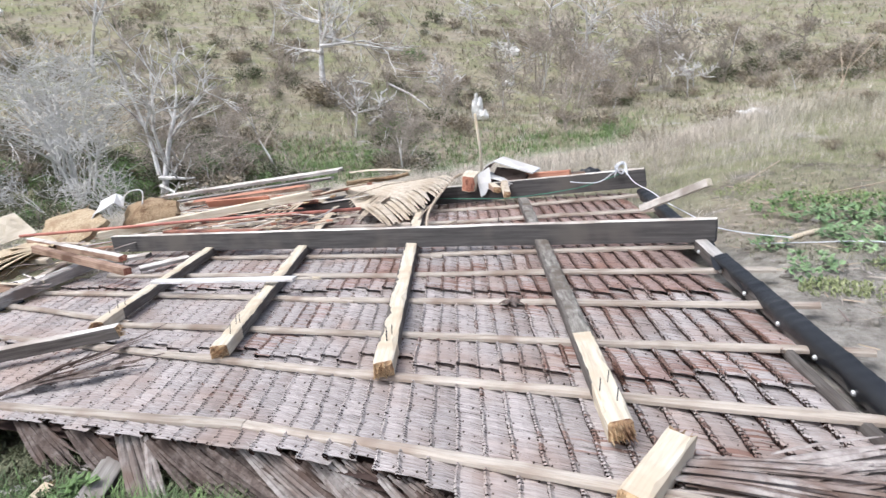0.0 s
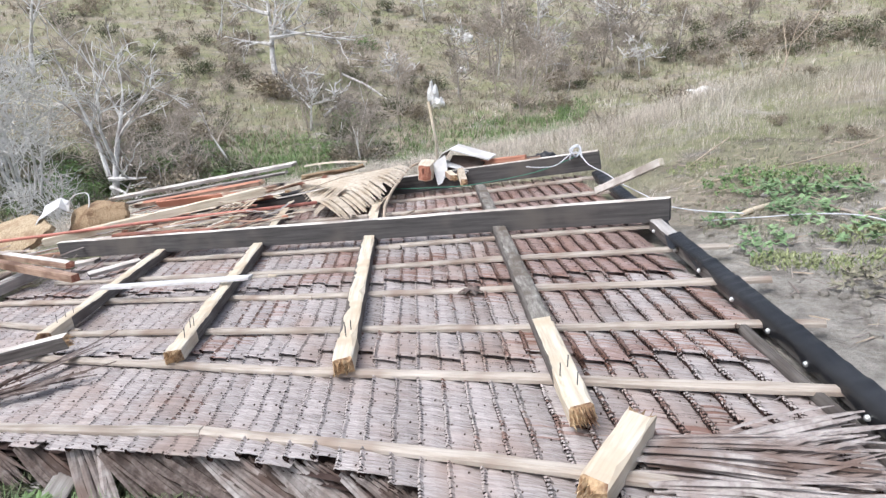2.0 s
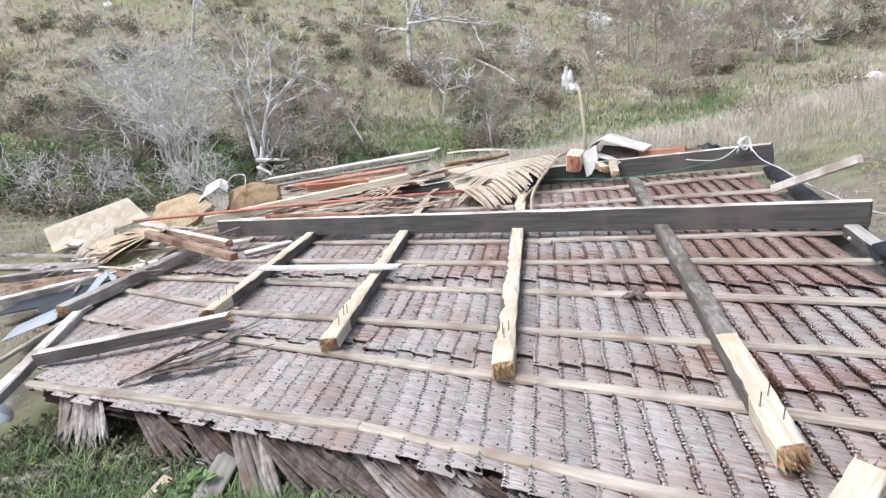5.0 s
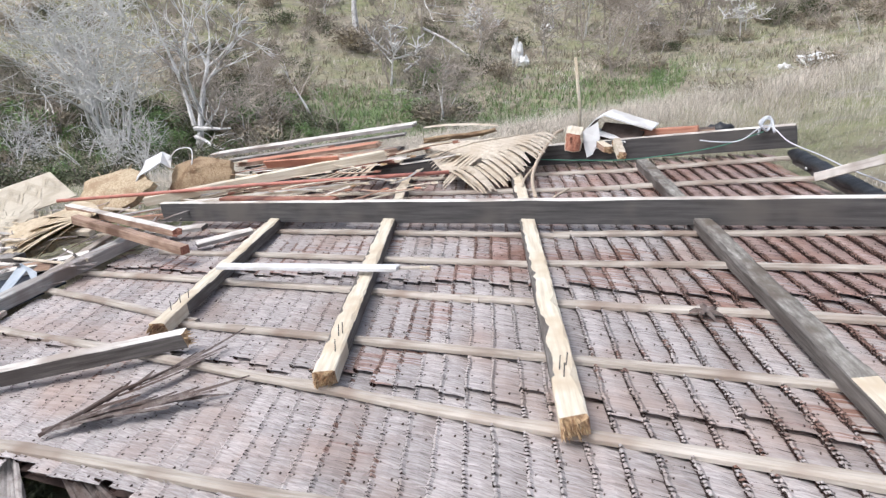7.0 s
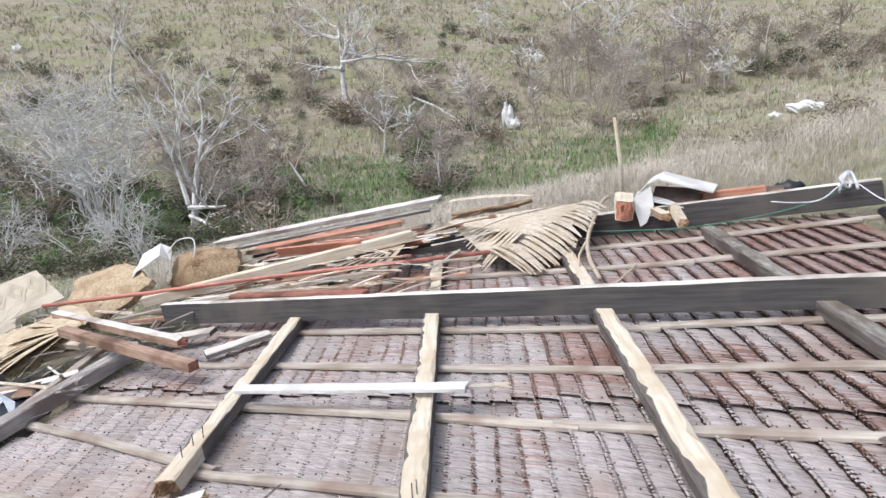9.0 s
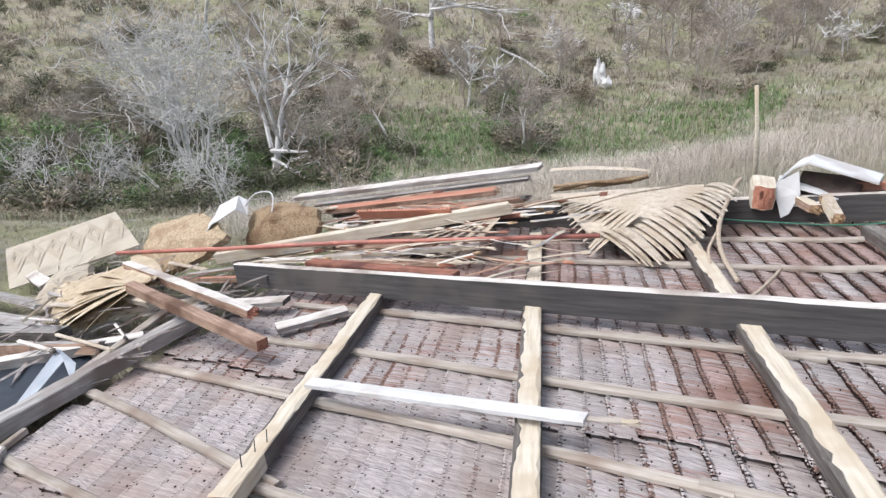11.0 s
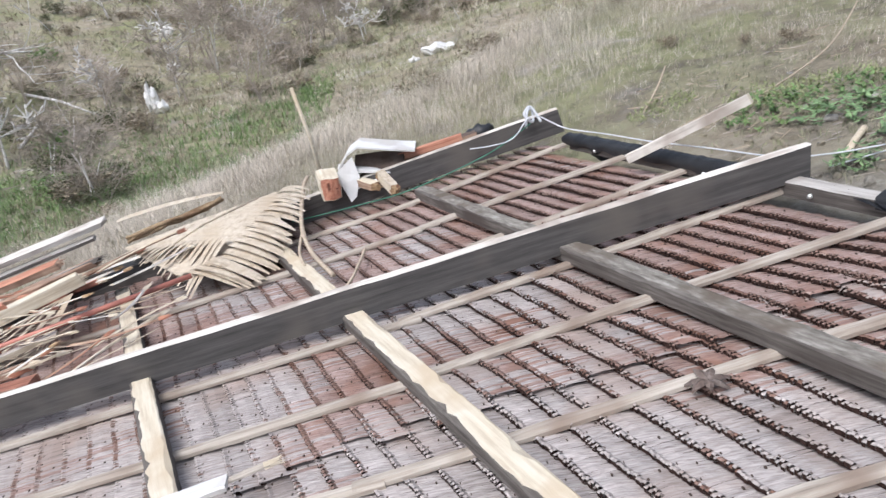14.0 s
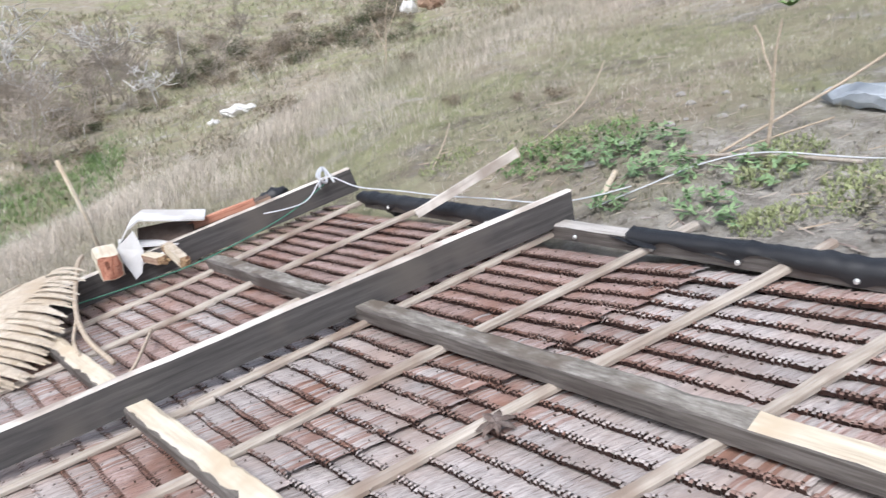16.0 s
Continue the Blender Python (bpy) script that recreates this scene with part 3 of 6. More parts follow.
def lath(p, q, rng, width=0.042, height=0.02, bamboo=True):
    """A split bamboo lath with knots, slightly crooked."""
    p, q = Vector(p), Vector(q)
    ln = (q - p).length
    segs = max(8, int(ln / 0.12))
    b = Build(MAT["batten"])
    rings = []
    ph, ph2 = rng.uniform(0, 6), rng.uniform(0, 6)
    knot = rng.uniform(0.1, 0.4)
    for i in range(segs + 1):
        x = ln * i / segs
        k = 1.0 + (0.18 if bamboo and abs((x - knot) % 0.42) < 0.06 else 0)
        w, h = width * k * rng.uniform(0.94, 1.05) / 2, height * k
        y = 0.012 * math.sin(x * 1.3 + ph) + 0.005 * math.sin(x * 4 + ph2)
        z = 0.004 * math.sin(x * 2.1 + ph2)
        rings.append([(x, y - w, z - 0.004), (x, y + w, z - 0.004), (x, y + w * 0.95, z + h * 0.5), (x, y + w * 0.5, z + h), (x, y - w * 0.5, z + h), (x, y - w * 0.95, z + h * 0.5)])
    b.rings(rings)
    d = (q - p).normalized()
    y = Vector((0, 0, 1)).cross(d).normalized()
    z = d.cross(y)
    m = Matrix(((d.x, y.x, z.x, p.x), (d.y, y.y, z.y, p.y), (d.z, y.z, z.z, p.z), (0, 0, 0, 1)))
    return b, m


for p, q, w in (((-1.85, -2.30, 0.012), (0.3, -2.175, 0.008), 0.05), ((0.22, -2.175, 0.010), (2.72, -2.385, 0.012), 0.05),
                ((-2.75, -1.49, 0.004), (0.1, -1.665, 0.006), 0.046), ((0.02, -1.672, 0.008), (2.56, -1.80, 0.014), 0.05),
                ((-3.05, -0.965, 0.004), (-1.37, -1.232, 0.004), 0.044), ((-1.45, -1.24, 0.006), (2.60, -1.285, 0.014), 0.042),
                ((-3.0, -0.68, 0.004), (0.0, -0.775, 0.006), 0.048), ((-0.1, -0.768, 0.006), (2.47, -0.775, 0.014), 0.045),
                ((-2.65, -0.28, 0.004), (0.2, -0.293, 0.004), 0.044), ((0.1, -0.288, 0.006), (2.32, -0.235, 0.014), 0.042),
                ((-2.6, 0.172, 0.004), (0.2, 0.172, 0.004), 0.04), ((0.1, 0.18, 0.004), (1.93, 0.268, 0.008), 0.04),
                ((0.5, 0.712, 0.004), (1.72, 0.825, 0.01), 0.045), ((-2.6, 0.62, 0.004), (-0.3, 0.62, 0.004), 0.036),
                ((-2.5, 1.15, 0.004), (0.3, 1.182, 0.004), 0.045), ((0.2, 1.182, 0.006), (1.58, 1.30, 0.012), 0.04),
                ((-1.6, 1.60, 0.004), (0.3, 1.69, 0.004), 0.04), ((0.2, 1.69, 0.006), (1.42, 1.87, 0.012), 0.04)):
    b, m = lath(p, q, RNG, w)
    part("lath", b, roof, matrix=m)


def rafter(p, q, pale, rng, width=0.09, height=0.066, label=""):
    """A rafter from its head p to its broken foot q; pale: the share that is freshly torn, from the foot."""
    p, q = Vector(p), Vector(q)
    ln = (q - p).length
    b = timber(ln, width, height, rng, (0, 1, 2), 0.027, 84, 0.0, 0.004, 0.012)
    # the grey skin that is left on the head
    keep = []
    for f, mi in zip(b.f, b.m):
        x = sum(b.v[i][0] for i in f) / len(f)
        if mi == 1 and (x < ln * (1 - pale) + rng.uniform(-0.07, 0.07)):
            mi = 3
        elif mi == 0 and x > ln * 0.93:
            mi = 1
        keep.append(mi)
    b.m = keep
    with_mats(b, MAT["oldwood"], MAT["sawn"], MAT["endgrain"], MAT["mossygrey"])
    d = (q - p).normalized()
    y = Vector((0, 0, 1)).cross(d).normalized()
    z = d.cross(y)
    m = Matrix(((d.x, y.x, z.x, p.x), (d.y, y.y, z.y, p.y), (d.z, y.z, z.z, p.z), (0, 0, 0, 1)))
    ob = part("rafter", b, roof, label, m)
    torn = splinters(Build(MAT["oldwood"], MAT["sawn"], MAT["endgrain"]), ln, width, height, rng, 46, 2)
    tagged(part("torn_fibre", torn, ob, "splintered fibres at the broken foot"), kind="stuff")
    for k in range(3):
        nail = Build(MAT["darkbeam"])
        x = ln - rng.uniform(0.12, 0.35)
        yy = rng.uniform(-0.03, 0.03)
        nail.tube([(x, yy, height - 0.01), (x + rng.uniform(-0.01, 0.01), yy + 0.008, height + 0.05)], 0.0022, 5)
        part("nail", nail, ob)
    return ob


rafter((-2.52, 1.62, 0.012), (-1.425, -1.41, 0.028), 0.95, RNG, label="split rafter with a torn pale foot")
rafter((-1.62, 1.62, 0.012), (-0.285, -1.645, 0.028), 0.96, RNG, label="split rafter with a torn pale foot")
rafter((-0.60, 1.55, 0.012), (0.70, -1.73, 0.028), 0.98, RNG, label="pale split rafter with torn foot")
rafter((0.36, 1.75, 0.012), (1.755, -2.06, 0.028), 0.2, RNG, 0.088, 0.07, "grey rafter with a freshly cut foot")

# long beams lying across the rafters
def beam(name, p, q, width, height, label, notch=None):
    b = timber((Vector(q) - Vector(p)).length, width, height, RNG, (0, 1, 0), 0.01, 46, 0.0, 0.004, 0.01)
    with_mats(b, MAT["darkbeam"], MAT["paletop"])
    p, q = Vector(p), Vector(q)
    d = (q - p).normalized()
    y = Vector((0, 0, 1)).cross(d).normalized()
    z = d.cross(y)
    return part(name, b, roof, label, Matrix(((d.x, y.x, z.x, p.x), (d.y, y.y, z.y, p.y), (d.z, y.z, z.z, p.z), (0, 0, 0, 1))))


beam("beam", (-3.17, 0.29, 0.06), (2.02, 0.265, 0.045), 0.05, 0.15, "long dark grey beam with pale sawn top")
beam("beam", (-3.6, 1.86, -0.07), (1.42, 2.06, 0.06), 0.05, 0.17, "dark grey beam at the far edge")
part("packing_lath", with_mats(timber(1.5, 0.06, 0.03, RNG, (0, 0, 0), 0.006), MAT["batten"]), roof, "pale lath along the beam", pose(-0.85, 0.52, 0.02, 0, 0, 2.5))

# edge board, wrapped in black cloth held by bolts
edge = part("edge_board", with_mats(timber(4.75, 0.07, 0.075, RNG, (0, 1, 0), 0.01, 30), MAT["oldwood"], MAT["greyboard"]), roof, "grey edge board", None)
ang = math.degrees(math.atan2(-4.5, 0.32 * 4.5))
edge.matrix_basis = pose(1.42, 1.84, -0.01, 0, 0, ang)


BOLTS = (0.30, 1.20, 1.80, 2.205, 2.575, 2.98, 3.33, 3.62, 3.98, 4.35)


def cloth_wrap(s0, s1, seed):
    """Cloth drawn over the edge board from s0 to s1 metres along it, in loose folds."""
    b = Build(MAT["blackcloth"])
    segs = int((s1 - s0) / 0.02)
    rows = []
    for i in range(segs + 1):
        s = s0 + (s1 - s0) * i / segs
        j = 0.015 * noise.noise((s * 6, seed, 0)) + 0.014 * noise.noise((s * 19, seed, 5))
        slack = 0.05 * noise.noise((s * 2.6, seed, 9)) + 0.03 * noise.noise((s * 9, seed, 13))
        bare = min(max((2.95 - s) / 0.25, 0), 1) * (s > 1.6) * (0.6 + 0.5 * math.sin(s * 17))
        hem = 0.036 + 0.030 * bare + 0.022 * noise.noise((s * 7, seed, 21)) - 0.030 * (1 - bare) * max(math.exp(-((s - q) / 0.05) ** 2) for q in BOLTS)
        prof = [(-0.045, hem), (-0.046 + 0.3 * slack, (hem + 0.072) / 2), (-0.044, 0.080 + abs(j)), (-0.01, 0.090 + abs(j) * 0.6), (0.025, 0.090 + abs(j)), (0.050 + abs(j), 0.060), (0.06 + slack, 0.01), (0.085 + slack * 2 + j, -0.06)]
        rows.append([(s, y, z) for y, z in prof])
    vs = [p for r in rows for p in r]
    m = len(rows[0])
    fs = [(i * m + k, i * m + k + 1, (i + 1) * m + k + 1, (i + 1) * m + k) for i in range(segs) for k in range(m - 1)]
    b.add(vs, fs)
    return b


part("cloth_wrap", cloth_wrap(-0.06, 1.5, 1.0), edge, "black woven cloth tacked over the edge", smooth=True)
part("cloth_wrap", cloth_wrap(2.08, 4.75, 4.0), edge, "torn black woven cloth tacked over the edge", smooth=True)
rag = Build(MAT["blackcloth"])
for k in range(7):
    s = 1.66 + 0.07 * k
    rag.leaf((s, 0.045 - 0.012 * k, 0.07), (s + 0.17, 0.03 - 0.018 * k, 0.075 - 0.01 * (k % 2)), 0.05, sag=0.02, fold=0.1, tip=0.3)
part("torn_cloth", rag, edge, "ragged strip of torn black cloth", smooth=True)
for s in BOLTS:
    w = Build(MAT["metal"])
    w.rings([[(s + r * math.cos(a), y, 0.034 + r * math.sin(a)) for a in (6.283 * k / 10 for k in range(10))] for r, y in ((0.011, -0.046), (0.011, -0.053), (0.008, -0.058), (0.003, -0.060))])
    part("bolt", w, edge, "zinc bolt head")
# second rail behind the front of the edge
b, m = lath((2.3, -1.25, 0.0), (2.66, -2.3, 0.0), RNG, 0.04, 0.03, False)
b.mats = (MAT["oldwood"],)
part("edge_lath", b, roof, matrix=m)


# leaves hanging from the front edge
for u, du, dv, dh, brown in ((-1.45, 0.10, 0.16, 0.16, False), (-1.32, 0.16, 0.12, 0.12, False), (-0.85, 0.30, 0.06, 0.10, True), (-0.55, 0.34, 0.05, 0.12, True), (-0.22, 0.26, 0.16, 0.17, False), (-0.05, 0.40, 0.06, 0.12, True),
                            (0.10, 0.42, 0.07, 0.13, True), (0.28, 0.40, 0.05, 0.11, True), (0.46, 0.40, 0.08, 0.14, False), (0.60, 0.42, 0.06, 0.12, True), (0.72, 0.40, 0.10, 0.15, False), (0.90, 0.40, 0.07, 0.12, True), (1.08, 0.38, 0.08, 0.13, False), (1.25, 0.36, 0.06, 0.12, True), (1.42, 0.36, 0.07, 0.12, False)):
    v = edge_front(u) + 0.05
    b = Build(MAT["brownleaf"] if brown else MAT["deadleaf"])
    tip = Vector((u + du, v - dv, -0.05 - dh))
    for q in range(16):
        s = q / 15
        p = Vector((u + 0.19 * (s - 0.5), v + RNG.uniform(-0.012, 0.012), -0.012 - 0.006 * (q % 3)))
        e = tip + Vector((RNG.uniform(-0.12, 0.04) + 0.10 * (s - 0.5), RNG.uniform(-0.02, 0.02) + 0.06 * (s - 0.5), RNG.uniform(-0.025, 0.02) + 0.09 * (s - 0.5)))
        b.leaf(p, e, RNG.uniform(0.018, 0.03), sag=0.02 + 0.01 * s, fold=0.14, segs=5, tip=0.12)
    tagged(part("leaf_fringe", b, roof, "grey brown leaf ends hanging from the roof edge"), kind="stuff")
# torn leaves heaped at the front corner
for hub_u, hub_v, lean, wide, count, reach in ((1.93, -2.16, -0.16, 0.28, 22, 0.62), (1.98, -2.26, -0.24, 0.25, 22, 0.60), (2.02, -2.36, -0.12, 0.3, 20, 0.62), (2.02, -2.5, 0.02, 0.3, 22, 0.6),
                                              (2.22, -2.12, 0.22, 0.22, 16, 0.42), (2.24, -2.24, 0.42, 0.35, 14, 0.36), (2.3, -2.36, 0.1, 0.5, 14, 0.36), (1.8, -2.56, -0.05, 0.25, 14, 0.6)):
    for k in range(count):
        a = lean + wide * (k / (count - 1) - 0.5) + RNG.uniform(-0.05, 0.05)
        ln = reach * RNG.uniform(0.65, 1.1)
        u, v, h = hub_u + RNG.uniform(-0.05, 0.03), hub_v + 0.12 * (k / (count - 1) - 0.5) + RNG.uniform(-0.02, 0.02), 0.008 + RNG.uniform(0, 0.02)
        b = Build(MAT["deadleaf"] if RNG.random() < 0.8 else MAT["brownleaf"])
        b.leaf((u, v, h), (u + ln * math.cos(a), v + ln * math.sin(a), h + 0.02 + RNG.uniform(0, 0.05)), RNG.uniform(0.014, 0.036), sag=-0.012, fold=0.16, segs=4)
        part("palm_leaf", b, roof)


def dead_frond(name, p, q, spread, count, label, mat="deadleaf", rng=RNG):
    """A dead palm frond lying on the thatch: a midrib and its leaflets."""
    th = thing(name, None, label, "palm frond", matrix=ROOF)
    p, q = Vector(p), Vector(q)
    rib = Build(MAT[mat])
    rib.tube([p, (p + q) / 2 + Vector((0, 0, 0.015)), q], [0.009, 0.007, 0.003], 5)
    part("midrib", rib, th)
    d = (q - p).normalized()
    side = Vector((-d.y, d.x, 0))
    for k in range(count):
        s = (k + 0.5) / count
        sg = 1 if k % 2 else -1
        a = p.lerp(q, s)
        e = a + d * rng.uniform(0.12, 0.3) + side * sg * spread * rng.uniform(0.3, 1.0) + Vector((0, 0, rng.uniform(-0.012, 0.02)))
        lf = Build(MAT[mat])
        lf.leaf(a, e, rng.uniform(0.018, 0.032), sag=0.006, fold=0.2)
        part("leaflet", lf, th)
    return th


dead_frond("palm_frond", (-1.2, -2.2, 0.03), (-1.0, -1.6, 0.05), 0.07, 14, "grey brown dead palm frond lying on the thatch", "brownleaf")
dead_frond("palm_frond", (-1.22, -2.17, 0.03), (-0.80, -1.86, 0.05), 0.08, 18, "grey brown dead palm frond lying on the thatch", "brownleaf")
b = Build(MAT["brownleaf"])
for k in range(7):
    a = k * 0.9
    b.leaf((1.0, -0.80, 0.02), (1.0 + 0.07 * math.cos(a), -0.80 + 0.06 * math.sin(a), 0.03 + 0.012 * (k % 3)), 0.03, sag=-0.02, fold=0.3)
thing("dead_leaf", b, "curled brown leaf scrap on the thatch", "leaf", matrix=ROOF)


# ---- loose timber on the roof ----
def loose(name, p, q, width, height, mats, label, category="plank", ragged=0.006, roll=0.0, broken=0, bow=0.0, roofed=True, group=""):
    P, Q = (on_roof(*p), on_roof(*q)) if roofed else (Vector(p), Vector(q))
    ln = (Q - P).length
    b = timber(ln, width, height, RNG, (0, 1, 2), ragged, max(8, int(ln / 0.08)), bow, 0.004, 0.02 if broken else 0.003)
    with_mats(b, *(MAT[m] for m in mats))
    th = thing(name, b, label, category, group, matrix=along(P, Q, roll))
    if broken:
        torn = Build(*(MAT[m] for m in mats))
        if broken & 1:
            splinters(torn, 0, width, height, RNG, 24, 2, -1)
        if broken & 2:
            splinters(torn, ln, width, height, RNG, 24, 2, 1)
        tagged(part("torn_fibre", torn, th, "splintered fibres at the broken end"), kind="stuff")
    return th


loose("timber_block", (1.935, -2.085, 0.02), (1.825, -2.44, 0.015), 0.09, 0.08, ("sawn", "sawn", "endgrain"), "short pale sawn block of timber on the thatch", "timber", 0.02, broken=3)
loose("white_lath", (-1.60, -0.77, 0.118), (-0.46, -0.70, 0.118), 0.062, 0.02, ("whitewood", "whitewood", "whitewood"), "white painted lath resting across two rafters", "plank", 0.002)
loose("lath_offcut", (-0.52, -0.695, 0.117), (-0.34, -0.665, 0.115), 0.022, 0.012, ("batten", "batten", "sawn"), "splintered end of a wooden lath", "plank", 0.003, broken=2)
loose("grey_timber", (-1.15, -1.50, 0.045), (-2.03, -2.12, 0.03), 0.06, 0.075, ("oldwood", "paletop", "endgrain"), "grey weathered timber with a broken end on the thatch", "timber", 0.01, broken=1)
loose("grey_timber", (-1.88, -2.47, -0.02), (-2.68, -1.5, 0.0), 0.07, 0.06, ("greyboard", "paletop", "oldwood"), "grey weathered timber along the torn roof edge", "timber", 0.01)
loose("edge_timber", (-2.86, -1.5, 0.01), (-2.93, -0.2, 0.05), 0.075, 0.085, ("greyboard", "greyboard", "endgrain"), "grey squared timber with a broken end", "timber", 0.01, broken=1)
loose("thin_pole", (-2.45, -2.2, 0.0), (-2.75, -1.35, 0.02), 0.03, 0.025, ("batten", "batten", "batten"), "thin pale pole at the roof edge", "pole", 0.003)
loose("lath", (-2.98, -0.95, 0.05), (-3.22, -0.22, 0.08), 0.05, 0.03, ("batten", "batten", "sawn"), "pale wooden lath in the rubble", "plank", 0.004)
loose("lath", (-2.86, -0.7, 0.09), (-3.05, -0.1, 0.1), 0.035, 0.025, ("greyboard", "paletop", "sawn"), "pale wooden lath in the rubble", "plank", 0.004)
loose("brown_plank", (-3.35, -0.35, 0.25), (-2.12, -0.53, 0.10), 0.065, 0.055, ("brownwood", "brownwood", "redwood"), "brown sawn plank lying on the rubble", "plank", 0.004)
loose("brown_plank", (-3.9, 0.0, 0.24), (-2.45, -0.27, 0.13), 0.065, 0.05, ("brownwood", "paletop", "redwood"), "grey brown plank with a torn red end", "plank", 0.008, broken=2)
loose("short_plank", (-2.36, -0.21, 0.03), (-2.12, 0.10, 0.03), 0.08, 0.03, ("greyboard", "paletop", "oldwood"), "short pale grey board on the thatch", "plank", 0.004)
loose("short_plank", (-3.05, -0.06, 0.05), (-2.55, 0.08, 0.06), 0.1, 0.03, ("greyboard", "paletop", "oldwood"), "short pale grey board on the thatch", "plank", 0.004)
loose("red_board", (-2.62, 0.40, 0.17), (-1.55, 0.375, 0.15), 0.09, 0.045, ("redwood", "redwood", "redwood"), "red brown board lying behind the beam", "plank", 0.004)
loose("long_timber", (-3.55, 0.45, 0.14), (-1.69, 1.385, 0.25), 0.07, 0.075, ("sawn", "sawn", "sawn"), "long pale timber lying slantwise over the rubble", "timber", 0.008, broken=2)
loose("white_board", (-3.78, 1.60, 0.31), (-1.76, 2.14, 0.39), 0.16, 0.035, ("greyboard", "paletop", "greyboard"), "long whitish board on top of the rubble", "plank", 0.006, broken=1)
loose("white_board", (-3.55, 1.56, 0.26), (-1.82, 2.04, 0.33), 0.10, 0.025, ("oldwood", "greyboard", "greyboard"), "long grey board on top of the rubble", "plank", 0.004)
loose("brown_board", (-3.3, 1.42, 0.24), (-2.0, 1.80, 0.28), 0.12, 0.045, ("brownwood", "orangewood", "brownwood"), "rough brown board in the rubble", "plank", 0.012, broken=3)
loose("brown_board", (-2.9, 1.30, 0.20), (-1.75, 1.74, 0.24), 0.09, 0.04, ("brownwood", "brownwood", "brownwood"), "rough brown board in the rubble", "plank", 0.012, broken=3)
loose("brown_board", (-3.4, 0.85, 0.12), (-2.05, 0.95, 0.12), 0.1, 0.03, ("brownwood", "brownwood", "redwood"), "flat brown board in the rubble", "plank", 0.008)
loose("brown_board", (-2.6, 0.62, 0.11), (-1.75, 0.72, 0.11), 0.08, 0.025, ("orangewood", "brownwood", "sawn"), "flat brown board in the rubble", "plank", 0.008, broken=2)
loose("pale_batten", (-3.2, 0.55, 0.11), (-1.72, 0.98, 0.13), 0.04, 0.03, ("sawn", "paletop", "sawn"), "pale wooden batten in the rubble", "plank", 0.004)
loose("pale_batten", (-3.3, 0.66, 0.10), (-2.2, 1.12, 0.15), 0.035, 0.03, ("palm", "palm", "sawn"), "pale wooden batten in the rubble", "plank", 0.004)
loose("black_board", (-1.95, 1.50, 0.14), (-1.25, 1.72, 0.16), 0.12, 0.05, ("blackcloth", "blackcloth", "blackcloth"), "black wrapped board in the rubble", "plank", 0.004)
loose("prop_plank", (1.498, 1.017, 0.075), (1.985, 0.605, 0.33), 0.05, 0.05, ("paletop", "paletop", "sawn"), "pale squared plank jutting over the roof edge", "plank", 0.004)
loose("orange_timber", (0.22, 2.17, 0.18), (0.74, 2.10, 0.20), 0.05, 0.05, ("orangewood", "orangewood", "orangewood"), "orange painted timber on the far beam", "timber", 0.004)
loose("brown_board", (0.05, 2.2, 0.15), (0.85, 2.22, 0.18), 0.09, 0.03, ("brownwood", "sheetinside", "brownwood"), "dark board on the far beam", "plank", 0.006)
loose("wood_offcut", (0.13, 1.93, 0.16), (0.19, 1.80, 0.08), 0.06, 0.06, ("sawn", "palm", "endgrain"), "short pale offcut on the far beam", "timber", 0.006, broken=3)
loose("wood_offcut", (-0.02, 1.99, 0.15), (0.08, 1.86, 0.12), 0.07, 0.05, ("brownwood", "sawn", "endgrain"), "short brown offcut on the far beam", "timber", 0.006, broken=3)
for k in range(13):
    u, v = RNG.uniform(-3.3, -1.9), RNG.uniform(0.95, 1.75)
    a, ln = RNG.uniform(-0.15, 0.5), RNG.uniform(0.35, 0.9)
    hh = 0.08 + 0.16 * (v - 0.9) + RNG.uniform(0, 0.06)
    ms = (("brownwood", "brownwood", "redwood"), ("redwood", "orangewood", "sawn"), ("sawn", "paletop", "endgrain"), ("oldwood", "greyboard", "oldwood"))[k % 4]
    loose("rubble_board", (u, v, hh), (u + ln * math.cos(a), v + ln * math.sin(a), hh + RNG.uniform(-0.02, 0.06)), RNG.uniform(0.03, 0.1), RNG.uniform(0.012, 0.035), ms,
          ("brown broken board in the heap", "red brown broken board in the heap", "pale split board in the heap", "grey broken board in the heap")[k % 4], "plank", 0.01, RNG.uniform(-25, 25), 3, group="boards in the rubble")
# splintered sticks strewn through the heap
SR = random.Random(71)
for k in range(54):
    u, v = SR.uniform(-3.9, -1.35), SR.uniform(0.42, 1.5)
    a, ln = SR.gauss(0.25, 0.45), SR.uniform(0.16, 0.62)
    hh = 0.10 + 0.15 * max(v - 0.5, 0) + SR.uniform(0.0, 0.05)
    ms = (("sawn", "paletop", "endgrain"), ("palm", "palm", "sawn"), ("brownwood", "sawn", "redwood"), ("paletop", "greyboard", "sawn"), ("orangewood", "brownwood", "orangewood"))[k % 5]
    loose("splinter_stick", (u, v, hh), (u + ln * math.cos(a), v + ln * math.sin(a), hh + SR.uniform(-0.03, 0.06)), SR.uniform(0.008, 0.03), SR.uniform(0.005, 0.014), ms,
          ("pale split stick in the rubble", "straw coloured stick in the rubble", "brown splintered stick in the rubble", "whitish thin lath in the rubble", "orange brown stick in the rubble")[k % 5], "stick", 0.004, SR.uniform(-30, 30), 2, SR.uniform(-0.02, 0.02), group="sticks in the rubble")
